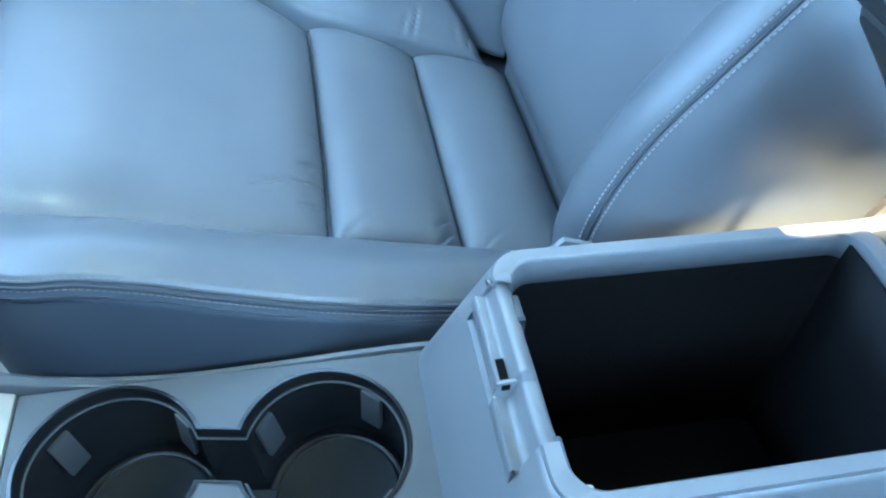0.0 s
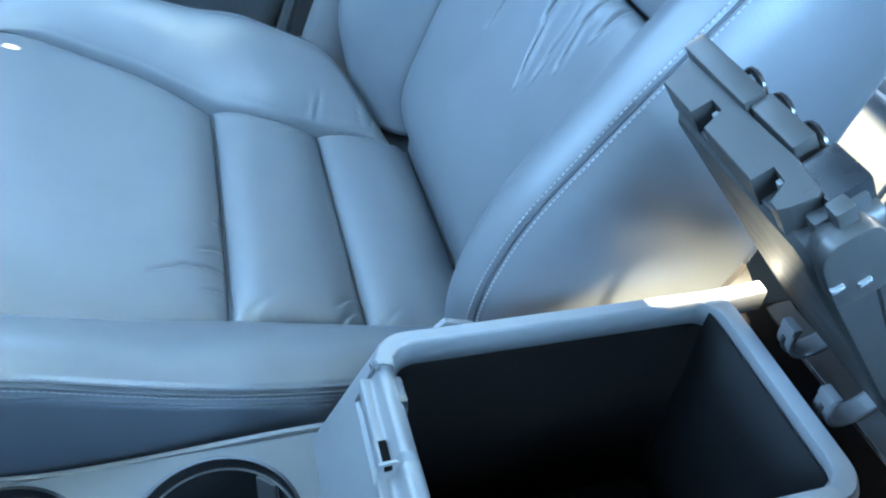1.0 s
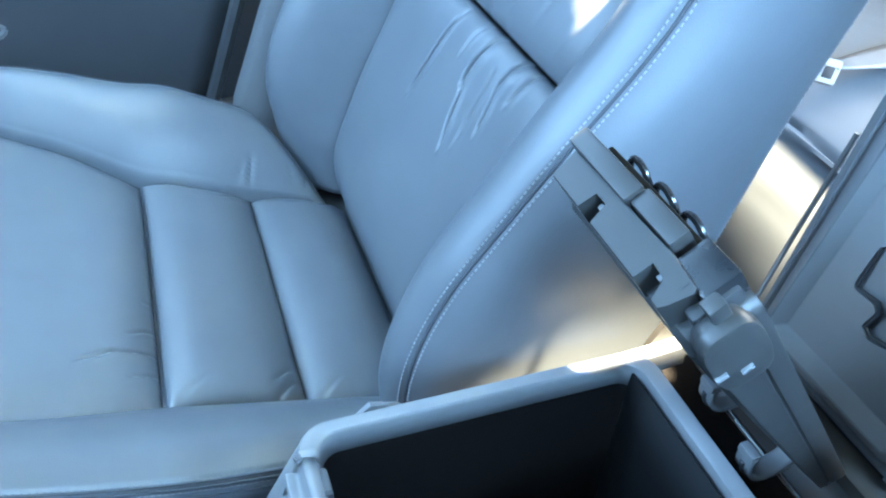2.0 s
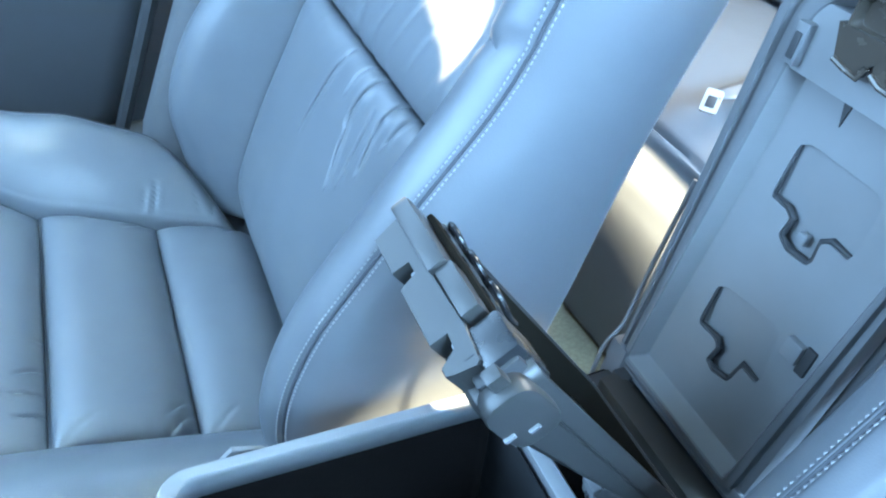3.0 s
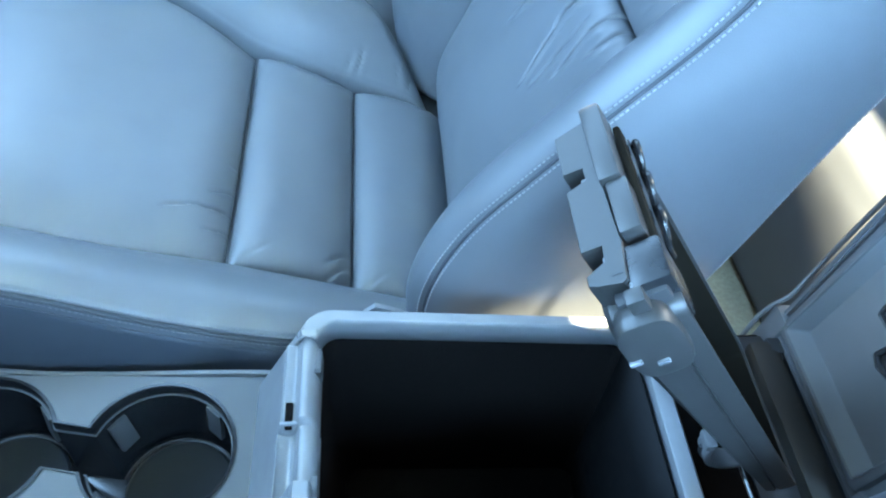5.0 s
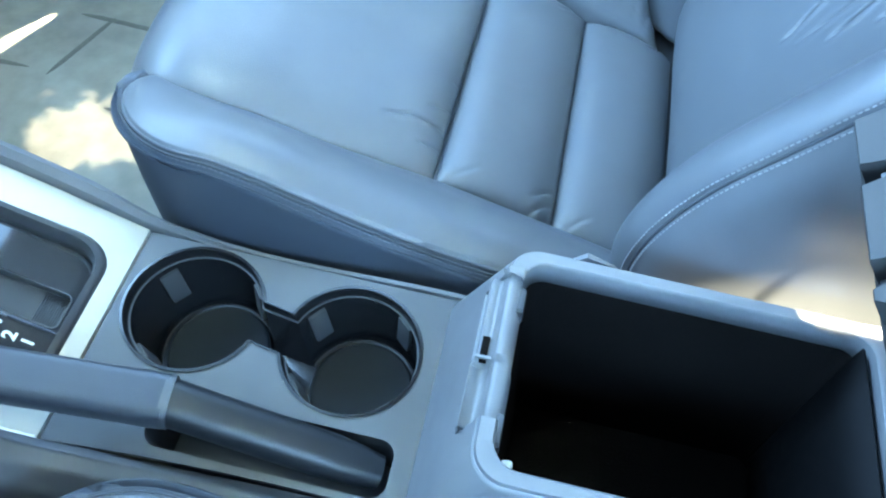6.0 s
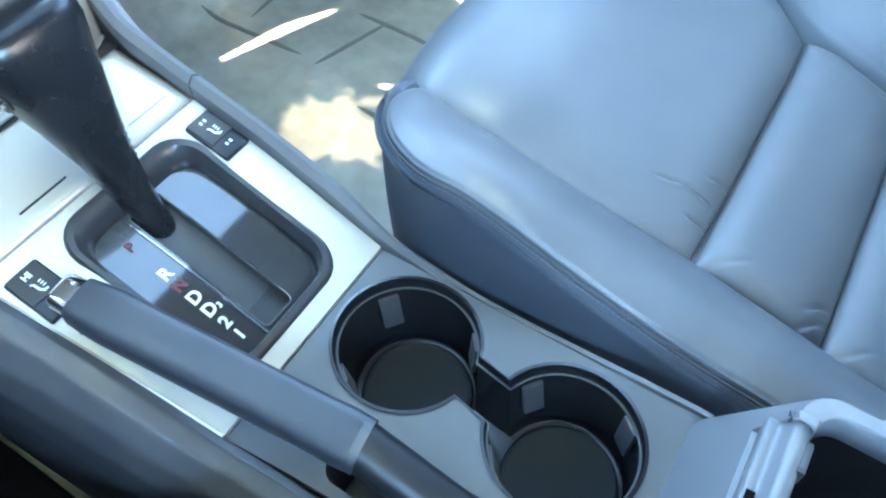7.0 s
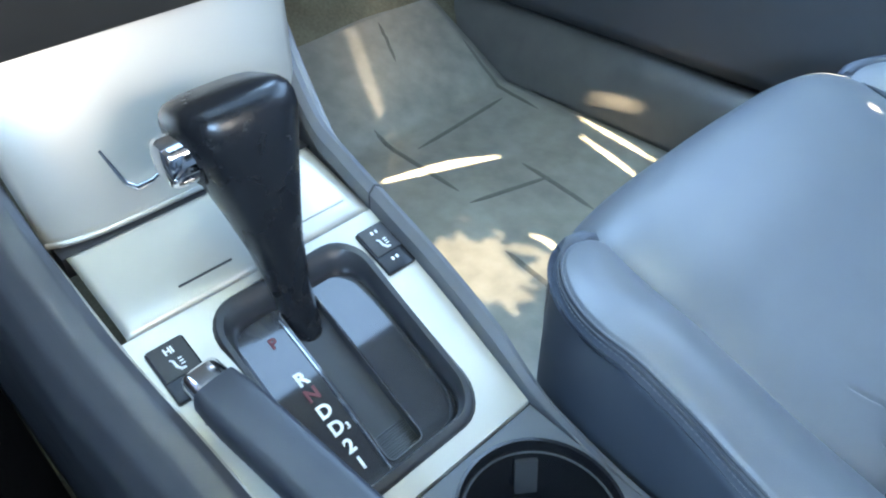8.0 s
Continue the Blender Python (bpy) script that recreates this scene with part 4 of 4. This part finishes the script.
def lid_loop(x, inset, z0=-0.032, z1=0.268, r=0.034, hw=0.0685):
    """A ring round the lid: inset 0 is its outer edge, 0.0145 the edge of the sunken panel."""
    pts = []
    top, low = max(r - inset * 0.7, 0.003), max(0.010 - inset * 0.5, 0.002)
    upper = rounded(-hw + inset, hw - inset, z0 + inset, z1 - inset, top, 14)
    lower = rounded(-hw + inset, hw - inset, z0 + inset, z1 - inset, low, 14)
    for y, z in upper[:30] + lower[30:]:
        f = (y + hw - inset) / (2 * (hw - inset))
        (lo, li), (ro, ri) = lid_left(z), lid_right(z)
        k = min(max(inset / 0.0145, -0.25), 1)
        over = max(inset - 0.0145, 0)
        left, right = lo + (li - lo) * k - over, ro + (ri - ro) * k + over
        pts.append(LID @ Vector((x, right + (left - right) * f, z)))
    return pts


lid = part("armrest_lid", loft([lid_loop(0.062, 0.022), lid_loop(0.059, 0.008), lid_loop(0.047, -0.002, z1=0.261), lid_loop(0.022, -0.005, z1=0.261), lid_loop(0.0145, -0.0042, z1=0.2625), lid_loop(0.0132, -0.0025, z1=0.265), lid_loop(0.0125, 0.003), lid_loop(0.0105, 0.003), lid_loop(0.0095, 0.001),
                                lid_loop(0.002, 0.0015), lid_loop(-0.0005, 0.003), lid_loop(-0.0008, 0.0060), lid_loop(0.0025, 0.0070), lid_loop(0.0025, 0.0085), lid_loop(-0.0012, 0.0095), lid_loop(-0.0018, 0.0115), lid_loop(-0.0012, 0.0135), lid_loop(0.0004, 0.0143), lid_loop(0.024, 0.0146)], True, True), PLASTIC, console, "raised grey armrest lid showing its moulded inside")


def soften(loop, times=2):
    """Rounds a closed outline's corners."""
    for _ in range(times):
        out = []
        for (y0, z0), (y1, z1) in zip(loop, loop[1:] + loop[:1]):
            out += [(y0 * 0.88 + y1 * 0.12, z0 * 0.88 + z1 * 0.12), (y0 * 0.12 + y1 * 0.88, z0 * 0.12 + z1 * 0.88)]
        loop = out
    return loop


WELLS = [soften([(0.0315, 0.1795), (0.0334, 0.1422), (0.0210, 0.1414), (0.0165, 0.1385), (0.0182, 0.1270), (0.0098, 0.1220), (-0.0044, 0.1230), (-0.0069, 0.1276), (-0.0058, 0.1390), (-0.0100, 0.1420), (-0.0234, 0.1412), (-0.0232, 0.1785)]),
         soften([(0.0366, 0.0763), (0.0382, 0.0406), (0.0215, 0.0413), (0.0178, 0.0380), (0.0208, 0.0245), (0.0137, 0.0206), (0.0015, 0.0240), (-0.0005, 0.0290), (-0.0027, 0.0418), (-0.0166, 0.0407), (-0.0120, 0.0830)])]


def lid_panel(outer, holes, x, thick):
    """A flat panel in the lid's plane with wells cut through it."""
    bm = bmesh.new()
    edges = []
    for loop in (outer, *holes):
        vs = [bm.verts.new((x, y, z)) for y, z in loop]
        edges += [bm.edges.new((p, q)) for p, q in zip(vs, vs[1:] + vs[:1])]
    bmesh.ops.triangle_fill(bm, use_beauty=True, use_dissolve=False, edges=edges)
    got = bmesh.ops.extrude_face_region(bm, geom=bm.faces[:])
    for e in got["geom"]:
        if isinstance(e, bmesh.types.BMVert):
            e.co.x += thick
    bm.transform(LID)
    return bm


inner = [LID.inverted() @ p for p in lid_loop(0.0, 0.0178)]
part("lid_inner_panel", lid_panel([(p.y, p.z) for p in inner], WELLS, 0.0130, 0.0095), LIDPANEL, lid, "blue-grey inner lid panel", smooth=False)
part("panel_wall", loft([lid_loop(-0.0004, 0.0142), lid_loop(0.0010, 0.0150), lid_loop(0.0120, 0.0172), lid_loop(0.0133, 0.0185)], False, False), LIDPANEL, lid)
for well in WELLS:
    cy, cz = 0.005, sum(p[1] for p in well) / len(well)
    floor_loops = [[LID @ Vector((0.0130 + d + 0.0046 + 0.040 * (y - cy) - 0.075 * (z - cz), y, z)) for y, z in well] for d in (0.0, 0.002)]
    part("well_floor", loft(floor_loops), LIDPANEL, lid, smooth=False)
# Shade on the recess walls is laid in as dark tubes along their steps.
for wall_line in (((0.0307, 0.1780), (0.0322, 0.1440), (0.0205, 0.1427), (0.0152, 0.1392), (0.0168, 0.1278), (0.0094, 0.1233), (-0.0038, 0.1242), (-0.0056, 0.1282), (-0.0050, 0.1395), (-0.0096, 0.1433), (-0.0225, 0.1424)),
                  ((0.0356, 0.0750), (0.0370, 0.0420), (0.0208, 0.0426), (0.0166, 0.0385), (0.0195, 0.0256), (0.0134, 0.0220), (0.0022, 0.0252), (0.0008, 0.0300), (-0.0016, 0.0430), (-0.0158, 0.0420))):
    n = len(wall_line)
    part("well_wall_shade", tube([LID @ Vector((0.0152, y, z)) for y, z in wall_line], [0.0006, 0.0012] + [0.0019] * (n - 3) + [0.0012], 8), DARK, lid, "dark line for the shaded wall of a stepped recess")
part("lid_upper_step", box(-0.0005, 0.0135, -0.0545, 0.0480, 0.211, 0.246, 0.0012, LID), LIDPANEL, lid, "pale stepped band across the lid")
for y, tip in ((0.018, 0.0165), (-0.012, -0.0135)):
    part("band_notch", loft([[LID @ Vector((x, yy, zz)) for yy, zz in ((y - 0.0034, 0.2115), (y + 0.0034, 0.2115), (tip, 0.1945))] for x in (0.0120, 0.0134)]), DARK, lid)
part("lid_button", box(0.0115, 0.0165, 0.0015, 0.0075, 0.131, 0.1375, 0.0012, LID), RIM, lid)
part("lid_catch", box(0.0085, 0.0140, -0.0300, -0.0190, 0.0735, 0.0865, 0.0012, LID), LIDPANEL, lid)
# The catch's shaded half, its shade put into a dark block.
part("catch_shaded_half", box(0.0110, 0.0140, -0.0365, -0.0300, 0.0695, 0.0880, 0.0008, LID), DARK, lid)
for y, z in ((0.0465, 0.2248), (-0.0495, 0.2205)):
    clip = part("lid_clip", box(-0.006, 0.004, y - 0.0038, y + 0.0038, z - 0.0105, z + 0.0105, 0.0012, LID), PLASTIC, lid)
    part("clip_slot", box(-0.0068, -0.0055, y - 0.0020, y + 0.0020, z - 0.0075, z + 0.0055, 0.0005, LID), DARK, clip)
for y0, y1, z0, z1, tongue in ((-0.0088, 0.0248, 0.2415, 0.2598, ((0.0280, 0.2440), (0.0250, 0.2360), (0.0225, 0.2290), (0.0150, 0.2272), (0.0075, 0.2262), (0.0055, 0.2320), (0.0000, 0.2375), (-0.0086, 0.2440))),
                               (-0.0475, -0.0142, 0.2400, 0.2582, ((0.0030, 0.2370), (0.0020, 0.2303), (-0.0044, 0.2277), (-0.0175, 0.2268), (-0.0190, 0.2324), (-0.0308, 0.2380), (-0.0455, 0.2375), (-0.0460, 0.2430), (-0.0143, 0.2430)))):
    cup = part("latch_pocket", loft([[LID @ Vector((x, y, z)) for y, z in rounded(y0 + g, y1 - g, z0 + g, z1 - g, 0.0032)] for x, g in ((0.0, 0.0), (-0.0072, 0.0), (-0.0082, 0.0006), (-0.0082, 0.0018), (-0.0030, 0.0034))]), POCKET, lid, "dark brown plastic latch pocket")
    part("latch_tongue", loft([[LID @ Vector((x, ty, tz)) for ty, tz in tongue] for x in (-0.0085, -0.0035)]), POCKET, cup)
    lip = [p for p in tongue if p[1] < 0.235]
    part("tongue_lip", tube([LID @ Vector((-0.0085, ty, tz)) for ty, tz in lip], 0.0016, 8), POCKET, cup)
wire = [LID @ Vector(p) for p in ((0.010, 0.0815, 0.120), (0.006, 0.0835, 0.050), (0.003, 0.0840, -0.004), (-0.0015, 0.0835, -0.010), (-0.0040, 0.0845, -0.016), (-0.006, 0.0860, -0.030), (-0.007, 0.0850, -0.060))]
part("lid_stay", tube(wire, 0.0016, 8), RIM, console, "thin bent metal stay")
part("lid_arm", box(-0.004, 0.020, 0.066, 0.0835, -0.070, -0.012, 0.004, LID), PLASTIC, console)
part("lid_arm", box(-0.004, 0.020, -0.062, -0.045, -0.070, -0.012, 0.004, LID), PLASTIC, console)
for y, z in ((0.060, -0.034), (-0.030, -0.043)):
    knob = part("hinge_boss", box(-0.010, 0.004, y - 0.0060, y + 0.0060, z - 0.0070, z + 0.0070, 0.002, LID), DARK, console)
    part("hinge_pin", tube([LID @ Vector((-0.013, y, z)), LID @ Vector((-0.009, y, z))], 0.0028, 10), POCKET, knob)
part("console_rear", box(0.30, 0.45, -0.058, 0.104, FLOOR, 0.352, 0.012), DARK, console)


# ---- gear lever ----
lever = thing("gear_lever", "dark leather gear lever with a hammer-shaped knob and chrome button", "gear lever", at=(-0.333, 0.026, 0.375))
BASE, TOP = Vector((-0.333, 0.026, 0.372)), Vector((-0.361, 0.026, 0.490))


def oval(c, a, b, ax, bx, n=24, p=2.0):
    out = []
    for k in range(n):
        w = 2 * math.pi * k / n
        cw, sw = math.cos(w), math.sin(w)
        out.append(c + ax * (a * math.copysign(abs(cw) ** (2 / p), cw)) + bx * (b * math.copysign(abs(sw) ** (2 / p), sw)))
    return out


AX, BX = Vector((0.96, 0.0, 0.26)).normalized(), Vector((0.0, 1.0, 0.0))
shaft = []
for k, (f, a, b) in enumerate(((-0.12, 0.0105, 0.0095), (0.0, 0.011, 0.010), (0.25, 0.0122, 0.0112), (0.5, 0.0155, 0.0150), (0.72, 0.0215, 0.0205), (0.90, 0.0255, 0.0258), (1.02, 0.0285, 0.0296), (1.11, 0.0302, 0.0325), (1.165, 0.0298, 0.0326), (1.200, 0.0280, 0.0314), (1.226, 0.0246, 0.0286), (1.243, 0.0190, 0.0236), (1.252, 0.0110, 0.0150), (1.255, 0.004, 0.006))):
    c = BASE.lerp(TOP, f) + Vector((-0.006 * max(f - 0.6, 0), 0.0, 0))
    shaft.append(oval(c, a, b, AX, BX, 32, 2.2 + 1.1 * min(max(f - 0.4, 0) / 0.7, 1)))
part("knob_and_shaft", loft(shaft), KNOB, lever)
bc = BASE.lerp(TOP, 1.0)
btn = [oval(bc + Vector((-0.006, -0.0275 - d, 0.003)), r, r * 1.05, Vector((1, 0, 0)), Vector((0, 0, 1)), 20, 3) for d, r in ((0.0, 0.0125), (0.012, 0.0120), (0.0145, 0.0105), (0.0155, 0.007))]
part("release_button", loft(btn), CHROME, lever, "chrome release button")
ring = [oval(bc + Vector((-0.006, -0.0265 - d, 0.003)), r, r * 1.05, Vector((1, 0, 0)), Vector((0, 0, 1)), 20, 3) for d, r in ((-0.006, 0.016), (0.0015, 0.0152), (0.002, 0.0128))]
part("button_collar", loft(ring), BLACK, lever)
side_line = [BASE.lerp(TOP, f) + AX * 0.001 + Vector((0.0, b, 0)) for f, b in ((0.35, 0.0137), (0.6, 0.0192), (0.85, 0.0248), (1.05, 0.0305), (1.15, 0.0317))]
part("stitching", dashes([side_line[i].lerp(side_line[i + 1], k / 8) for i in range(4) for k in range(8)], lambda i: Vector((0, 1, 0)), 0.0028, 0.0018, 0.0014, 0.0010), THREAD, lever, kind="stuff")

# ---- parking brake ----
brake = thing("parking_brake", "grey leather parking brake lever lying beside the cup holders", "brake lever", at=(-0.03, -0.022, 0.32))
B0, B1, B2 = Vector((-0.298, -0.0475, 0.408)), Vector((-0.137, -0.0260, 0.369)), Vector((-0.020, -0.023, 0.312))
grip_pts = [B0.lerp(B1, f) for f in np.linspace(0, 1, 18)]
def squared_bar(points, sizes, p=3.0, n=28):
    """A bar along points with a squared oval section: sizes are (half width, half height)."""
    loops = []
    for i, q in enumerate(points):
        d = (points[min(i + 1, len(points) - 1)] - points[max(i - 1, 0)]).normalized()
        side = d.cross(Vector((0, 0, 1))).normalized()
        loops.append(oval(q, sizes[i][0], sizes[i][1], side, side.cross(d).normalized(), n, p))
    return loft(loops)


part("grip", squared_bar(grip_pts, [(0.0125, 0.0098), (0.0136, 0.0108)] + [(0.0142, 0.0112)] * 14 + [(0.0146, 0.0118), (0.0142, 0.0114)], 4.2), GRIP, brake, "grey leather grip with a stitched seam")
d = (B0 - B1).normalized()
part("grip_collar", squared_bar([B1 - d * 0.003, B1 + d * 0.001, B1 + d * 0.002], [(0.0146, 0.0120)] * 3), PANEL, brake)
part("lever_arm", squared_bar([B1.lerp(B2, f) for f in np.linspace(0, 1, 10)], [(0.0132, 0.0120)] * 8 + [(0.012, 0.011), (0.010, 0.009)], 2.6), ARM, brake, "smooth charcoal lever sleeve")
part("release_button", squared_bar([B0 - d * 0.002, B0 + d * 0.010, B0 + d * 0.0125, B0 + d * 0.0135], [(0.0108, 0.0082), (0.0106, 0.0080), (0.0096, 0.0070), (0.006, 0.004)], 4.0), CHROME, brake, "chrome release button")
low = [p + Vector((0.0, -0.0136, -0.0040)) for p in grip_pts[1:]]
part("stitching", dashes(low, lambda i: Vector((0, -0.85, -0.4)).normalized(), 0.003, 0.0016, 0.0013, 0.0009), THREAD, brake, kind="stuff")

# ---- lower dash ----
dash = thing("dashboard", "lower dash with a satin silver centre face", "dashboard", at=(-0.46, CY, 0.43))
face = sheet(lambda u, v: Vector((-0.432 - 0.035 * u - 0.05 * u * u, CY + (2 * v - 1) * (0.084 + (0.016 + 0.032 * v) * u), 0.429 + 0.21 * u)) + Vector((-0.010 * abs(2 * v - 1) ** 6, 0, 0)), 30, 40)
part("centre_face", face, SILVER, dash, "curved satin silver centre face", solid=0.006)
part("face_lip", tube([Vector((-0.428 - 0.010 * abs(2 * v - 1) ** 6, CY + (2 * v - 1) * 0.086, 0.431)) for v in np.linspace(0, 1, 24)], 0.0026, 10), SILVER, dash)
part("face_gap", box(-0.445, -0.424, CY - 0.084, CY + 0.086, 0.414, 0.427), DARK, dash)
part("upper_panel", box(-0.75, -0.449, CY - 0.12, CY + 0.128, 0.530, 0.80, 0.008), LINING, dash)
pull = [Vector((-0.4265 - 0.30 * (z - 0.45), y, z)) for y, z in ((-0.0240, 0.4760), (-0.0205, 0.4640), (-0.0180, 0.4545), (-0.0130, 0.4495), (-0.0030, 0.4500), (0.0060, 0.4535))]
part("face_pull", tube(pull, [0.0010, 0.0014, 0.0018, 0.0020, 0.0018, 0.0010], 10), CHROME, dash, "thin bent chrome pull")
part("pull_bar", box(-0.4440, -0.4370, -0.0130, 0.0060, 0.4475, 0.4525, 0.0014), BLACK, dash)
# Unseen; the driver's panel is drawn rearward to shade the left rail.
for y0, y1, x1 in ((0.13, 0.735, -0.75), (-0.70, -0.17, -0.60)):
    part("knee_panel", box(-1.20, x1, y0, y1, 0.52, 0.84, 0.05), DARK, dash)
part("cowl", box(-1.35, -0.70, -0.70, 0.735, 0.78, 0.82, 0.01), DARK, dash)

# ---- passenger footwell ----
mat = thing("floor_mat", "shiny film-covered grey floor mat with dark crease lines", "floor mat", at=(-0.6, 0.40, FLOOR))


def mat_top(x, y):
    return FLOOR + 0.010 + 0.003 * noise.noise(Vector((x * 6, y * 6, 0))) + max((-0.80 - x), 0) * 0.55


part("mat_sheet", sheet(lambda u, v: Vector((-0.99 + 0.76 * u, 0.125 + 0.605 * v, mat_top(-0.99 + 0.76 * u, 0.125 + 0.605 * v))), 60, 40), MAT, mat, solid=0.003)
for x0, y0, x1, y1 in ((-0.834, 0.462, -0.63, 0.450), (-0.765, 0.683, -0.752, 0.485), (-0.615, 0.561, -0.475, 0.545), (-0.90, 0.720, -0.700, 0.695), (-0.97, 0.60, -0.90, 0.575), (-0.60, 0.44, -0.565, 0.56), (-0.50, 0.40, -0.38, 0.385), (-0.93, 0.30, -0.80, 0.29), (-0.64, 0.25, -0.50, 0.245)):
    pts = [Vector((x0 + (x1 - x0) * k / 10, y0 + (y1 - y0) * k / 10 + 0.0016 * noise.noise(Vector((x0 * 9, y0 * 9, k * 0.9))), 0)) for k in range(11)]
    for p in pts:
        p.z = mat_top(p.x, p.y) + 0.0032
    part("crease_line", tube(pts, [0.0008, 0.003] + [0.0040] * 7 + [0.003, 0.0008], 6, 0.12), FILM_CREASE, mat)

# Black sheet added over the carpet for the shade in the driver's footwell.
driver_shade = thing("floor_mat", "black sheet for the shade in the driver's footwell", "floor mat", at=(-0.6, -0.38, FLOOR))
part("mat_sheet", sheet(lambda u, v: Vector((-0.98 + 0.72 * u, -0.66 + 0.54 * v, mat_top(-0.98 + 0.72 * u, -0.66 + 0.54 * v))), 30, 24), FELT, driver_shade, solid=0.004)

sill = thing("door_sill", "dull grey plastic door sill trim along the carpet", "sill trim", at=(-0.4, 0.76, FLOOR), kind="structure")
part("sill_strip", sheet(lambda u, v: Vector((-1.15 + 1.35 * u, 0.733 + 0.067 * v ** 1.3, FLOOR + 0.006 + 0.105 * math.sin(v * math.pi / 2))), 30, 14), SILL, sill, solid=0.01)
for k in range(2):
    part("sill_rib", box(-0.80 + 0.06 * k, -0.36, 0.738 + 0.012 * k, 0.741 + 0.012 * k, FLOOR + 0.020 + 0.03 * k, FLOOR + 0.029 + 0.028 * k, 0.001), RIM, sill)

door = thing("door_panel", "blue-grey moulded vinyl door lining with a pull recess", "door panel", at=(-0.4, 0.78, 0.2))
part("lower_lining", sheet(lambda u, v: Vector((-1.05 + (1.085 + 0.22 * v) * u, 0.790 - 0.022 * math.sin(math.pi * min(v * 1.3, 1)), 0.225 + 0.51 * v)), 40, 24), DOOR, door, solid=0.01)
part("lining_edge", tube([Vector((x, 0.786, 0.228)) for x in np.linspace(-1.05, 0.03, 20)], 0.005, 8), DARK, door)
part("armrest", tube([Vector((x, 0.765, 0.47)) for x in np.linspace(-0.75, 0.02, 12)], [0.02] + [0.034] * 10 + [0.02], 16, 0.7), LEATHER_SIDE, door)
part("pull_ring", tube([Vector((-0.208 + 0.052 * math.cos(a), 0.764, 0.362 + 0.015 * math.sin(a))) for a in np.linspace(0, 2 * math.pi, 25)], 0.005, 8), RIM, door)

pillar = thing("pillar_trim", "pale grey plastic trim at the foot of the door pillar", "pillar trim", at=(0.18, 0.70, FLOOR), kind="structure")
part("pillar_face", sheet(lambda u, v: Vector((0.060 + 0.42 * max(v - 0.15, 0) * (1 - u) * 0.8 + (0.23 - 0.06 * v) * u, 0.722 - 0.035 * math.sin(math.pi * min(u * 1.6 + 0.1, 1)), FLOOR + 0.02 + 0.75 * v)), 16, 16), PLASTIC, pillar, solid=0.008)
part("door_seal", tube([Vector((0.047 + 0.43 * (z - 0.235), 0.752, z)) for z in np.linspace(FLOOR + 0.06, 0.735, 12)], 0.009, 8), DARK, pillar)

# ---- rear seat ----
rear = thing("rear_seat", "grey leather rear bench seat", "rear seat", at=(0.80, 0.02, FLOOR))
rear_line = curve([(0, 0.502, 0.105), (0.12, 0.516, 0.165), (0.25, 0.532, 0.220), (0.36, 0.547, 0.264), (0.44, 0.562, 0.300), (0.50, 0.582, 0.326), (0.60, 0.622, 0.342), (0.76, 0.74, 0.346), (0.9, 0.90, 0.332), (1.0, 1.02, 0.32)])
for y0, y1 in ((-0.66, -0.17), (-0.165, 0.205), (0.21, 0.70)):
    def pad(u, v, y0=y0, y1=y1):
        x, z = rear_line(u)
        w = 2 * v - 1
        dip = 0.010 - 0.010 * max(1 - abs(w) ** 10, 0) ** 0.5 + 0.005 * math.exp(-((u - 0.535 - 0.02 * w) / 0.008) ** 2)
        ripple = 0.0022 * noise.noise(Vector((x * 9, (y0 + (y1 - y0) * v) * 9, 4.0)))
        return Vector((x + (0.006 * w * w if u < 0.5 else 0), y0 + (y1 - y0) * v, z - dip + ripple))
    part("seat_cushion", sheet(pad, 110, 50), LEATHER, rear, solid=0.008)
    part("seat_back", sheet(lambda u, v, y0=y0, y1=y1: Vector((0.99 + 0.20 * u - 0.03 * pillow(u, v), y0 + (y1 - y0) * v, 0.32 + 0.52 * u)), 30, 30), LEATHER, rear, solid=0.008)
part("bench_core", box(0.62, 1.25, -0.65, 0.69, FLOOR, 0.30, 0.02), DARK, rear)

buckle = thing("belt_buckle", "small pale seat belt buckle on the rear seat", "belt buckle", at=(0.64, 0.385, 0.37))
BM = Matrix.Translation((0.617, 0.341, 0.384)) @ Matrix.Rotation(radians(35), 4, "Z") @ Matrix.Rotation(radians(-40), 4, "Y")
part("buckle_tongue", loft([[BM @ Vector((x, y, z)) for x, y in rounded(-0.013, 0.013, -0.009, 0.009, 0.003)] for z in (-0.002, 0.002)]), TONGUE, buckle, "bright metal tongue")
part("tongue_slot", box(-0.008, 0.005, -0.005, 0.005, -0.0026, 0.0026, 0.001, BM), DARK, buckle)
part("belt_strap", sheet(lambda u, v: Vector((0.622 + 0.37 * u, 0.344 + 0.05 * u + (0.016 + 0.029 * min(u * 4, 1)) * (v - 0.5), 0.389 - 0.02 * math.sin(math.pi * u) + 0.01 * u)), 10, 4), PLASTIC, buckle, solid=0.0015)
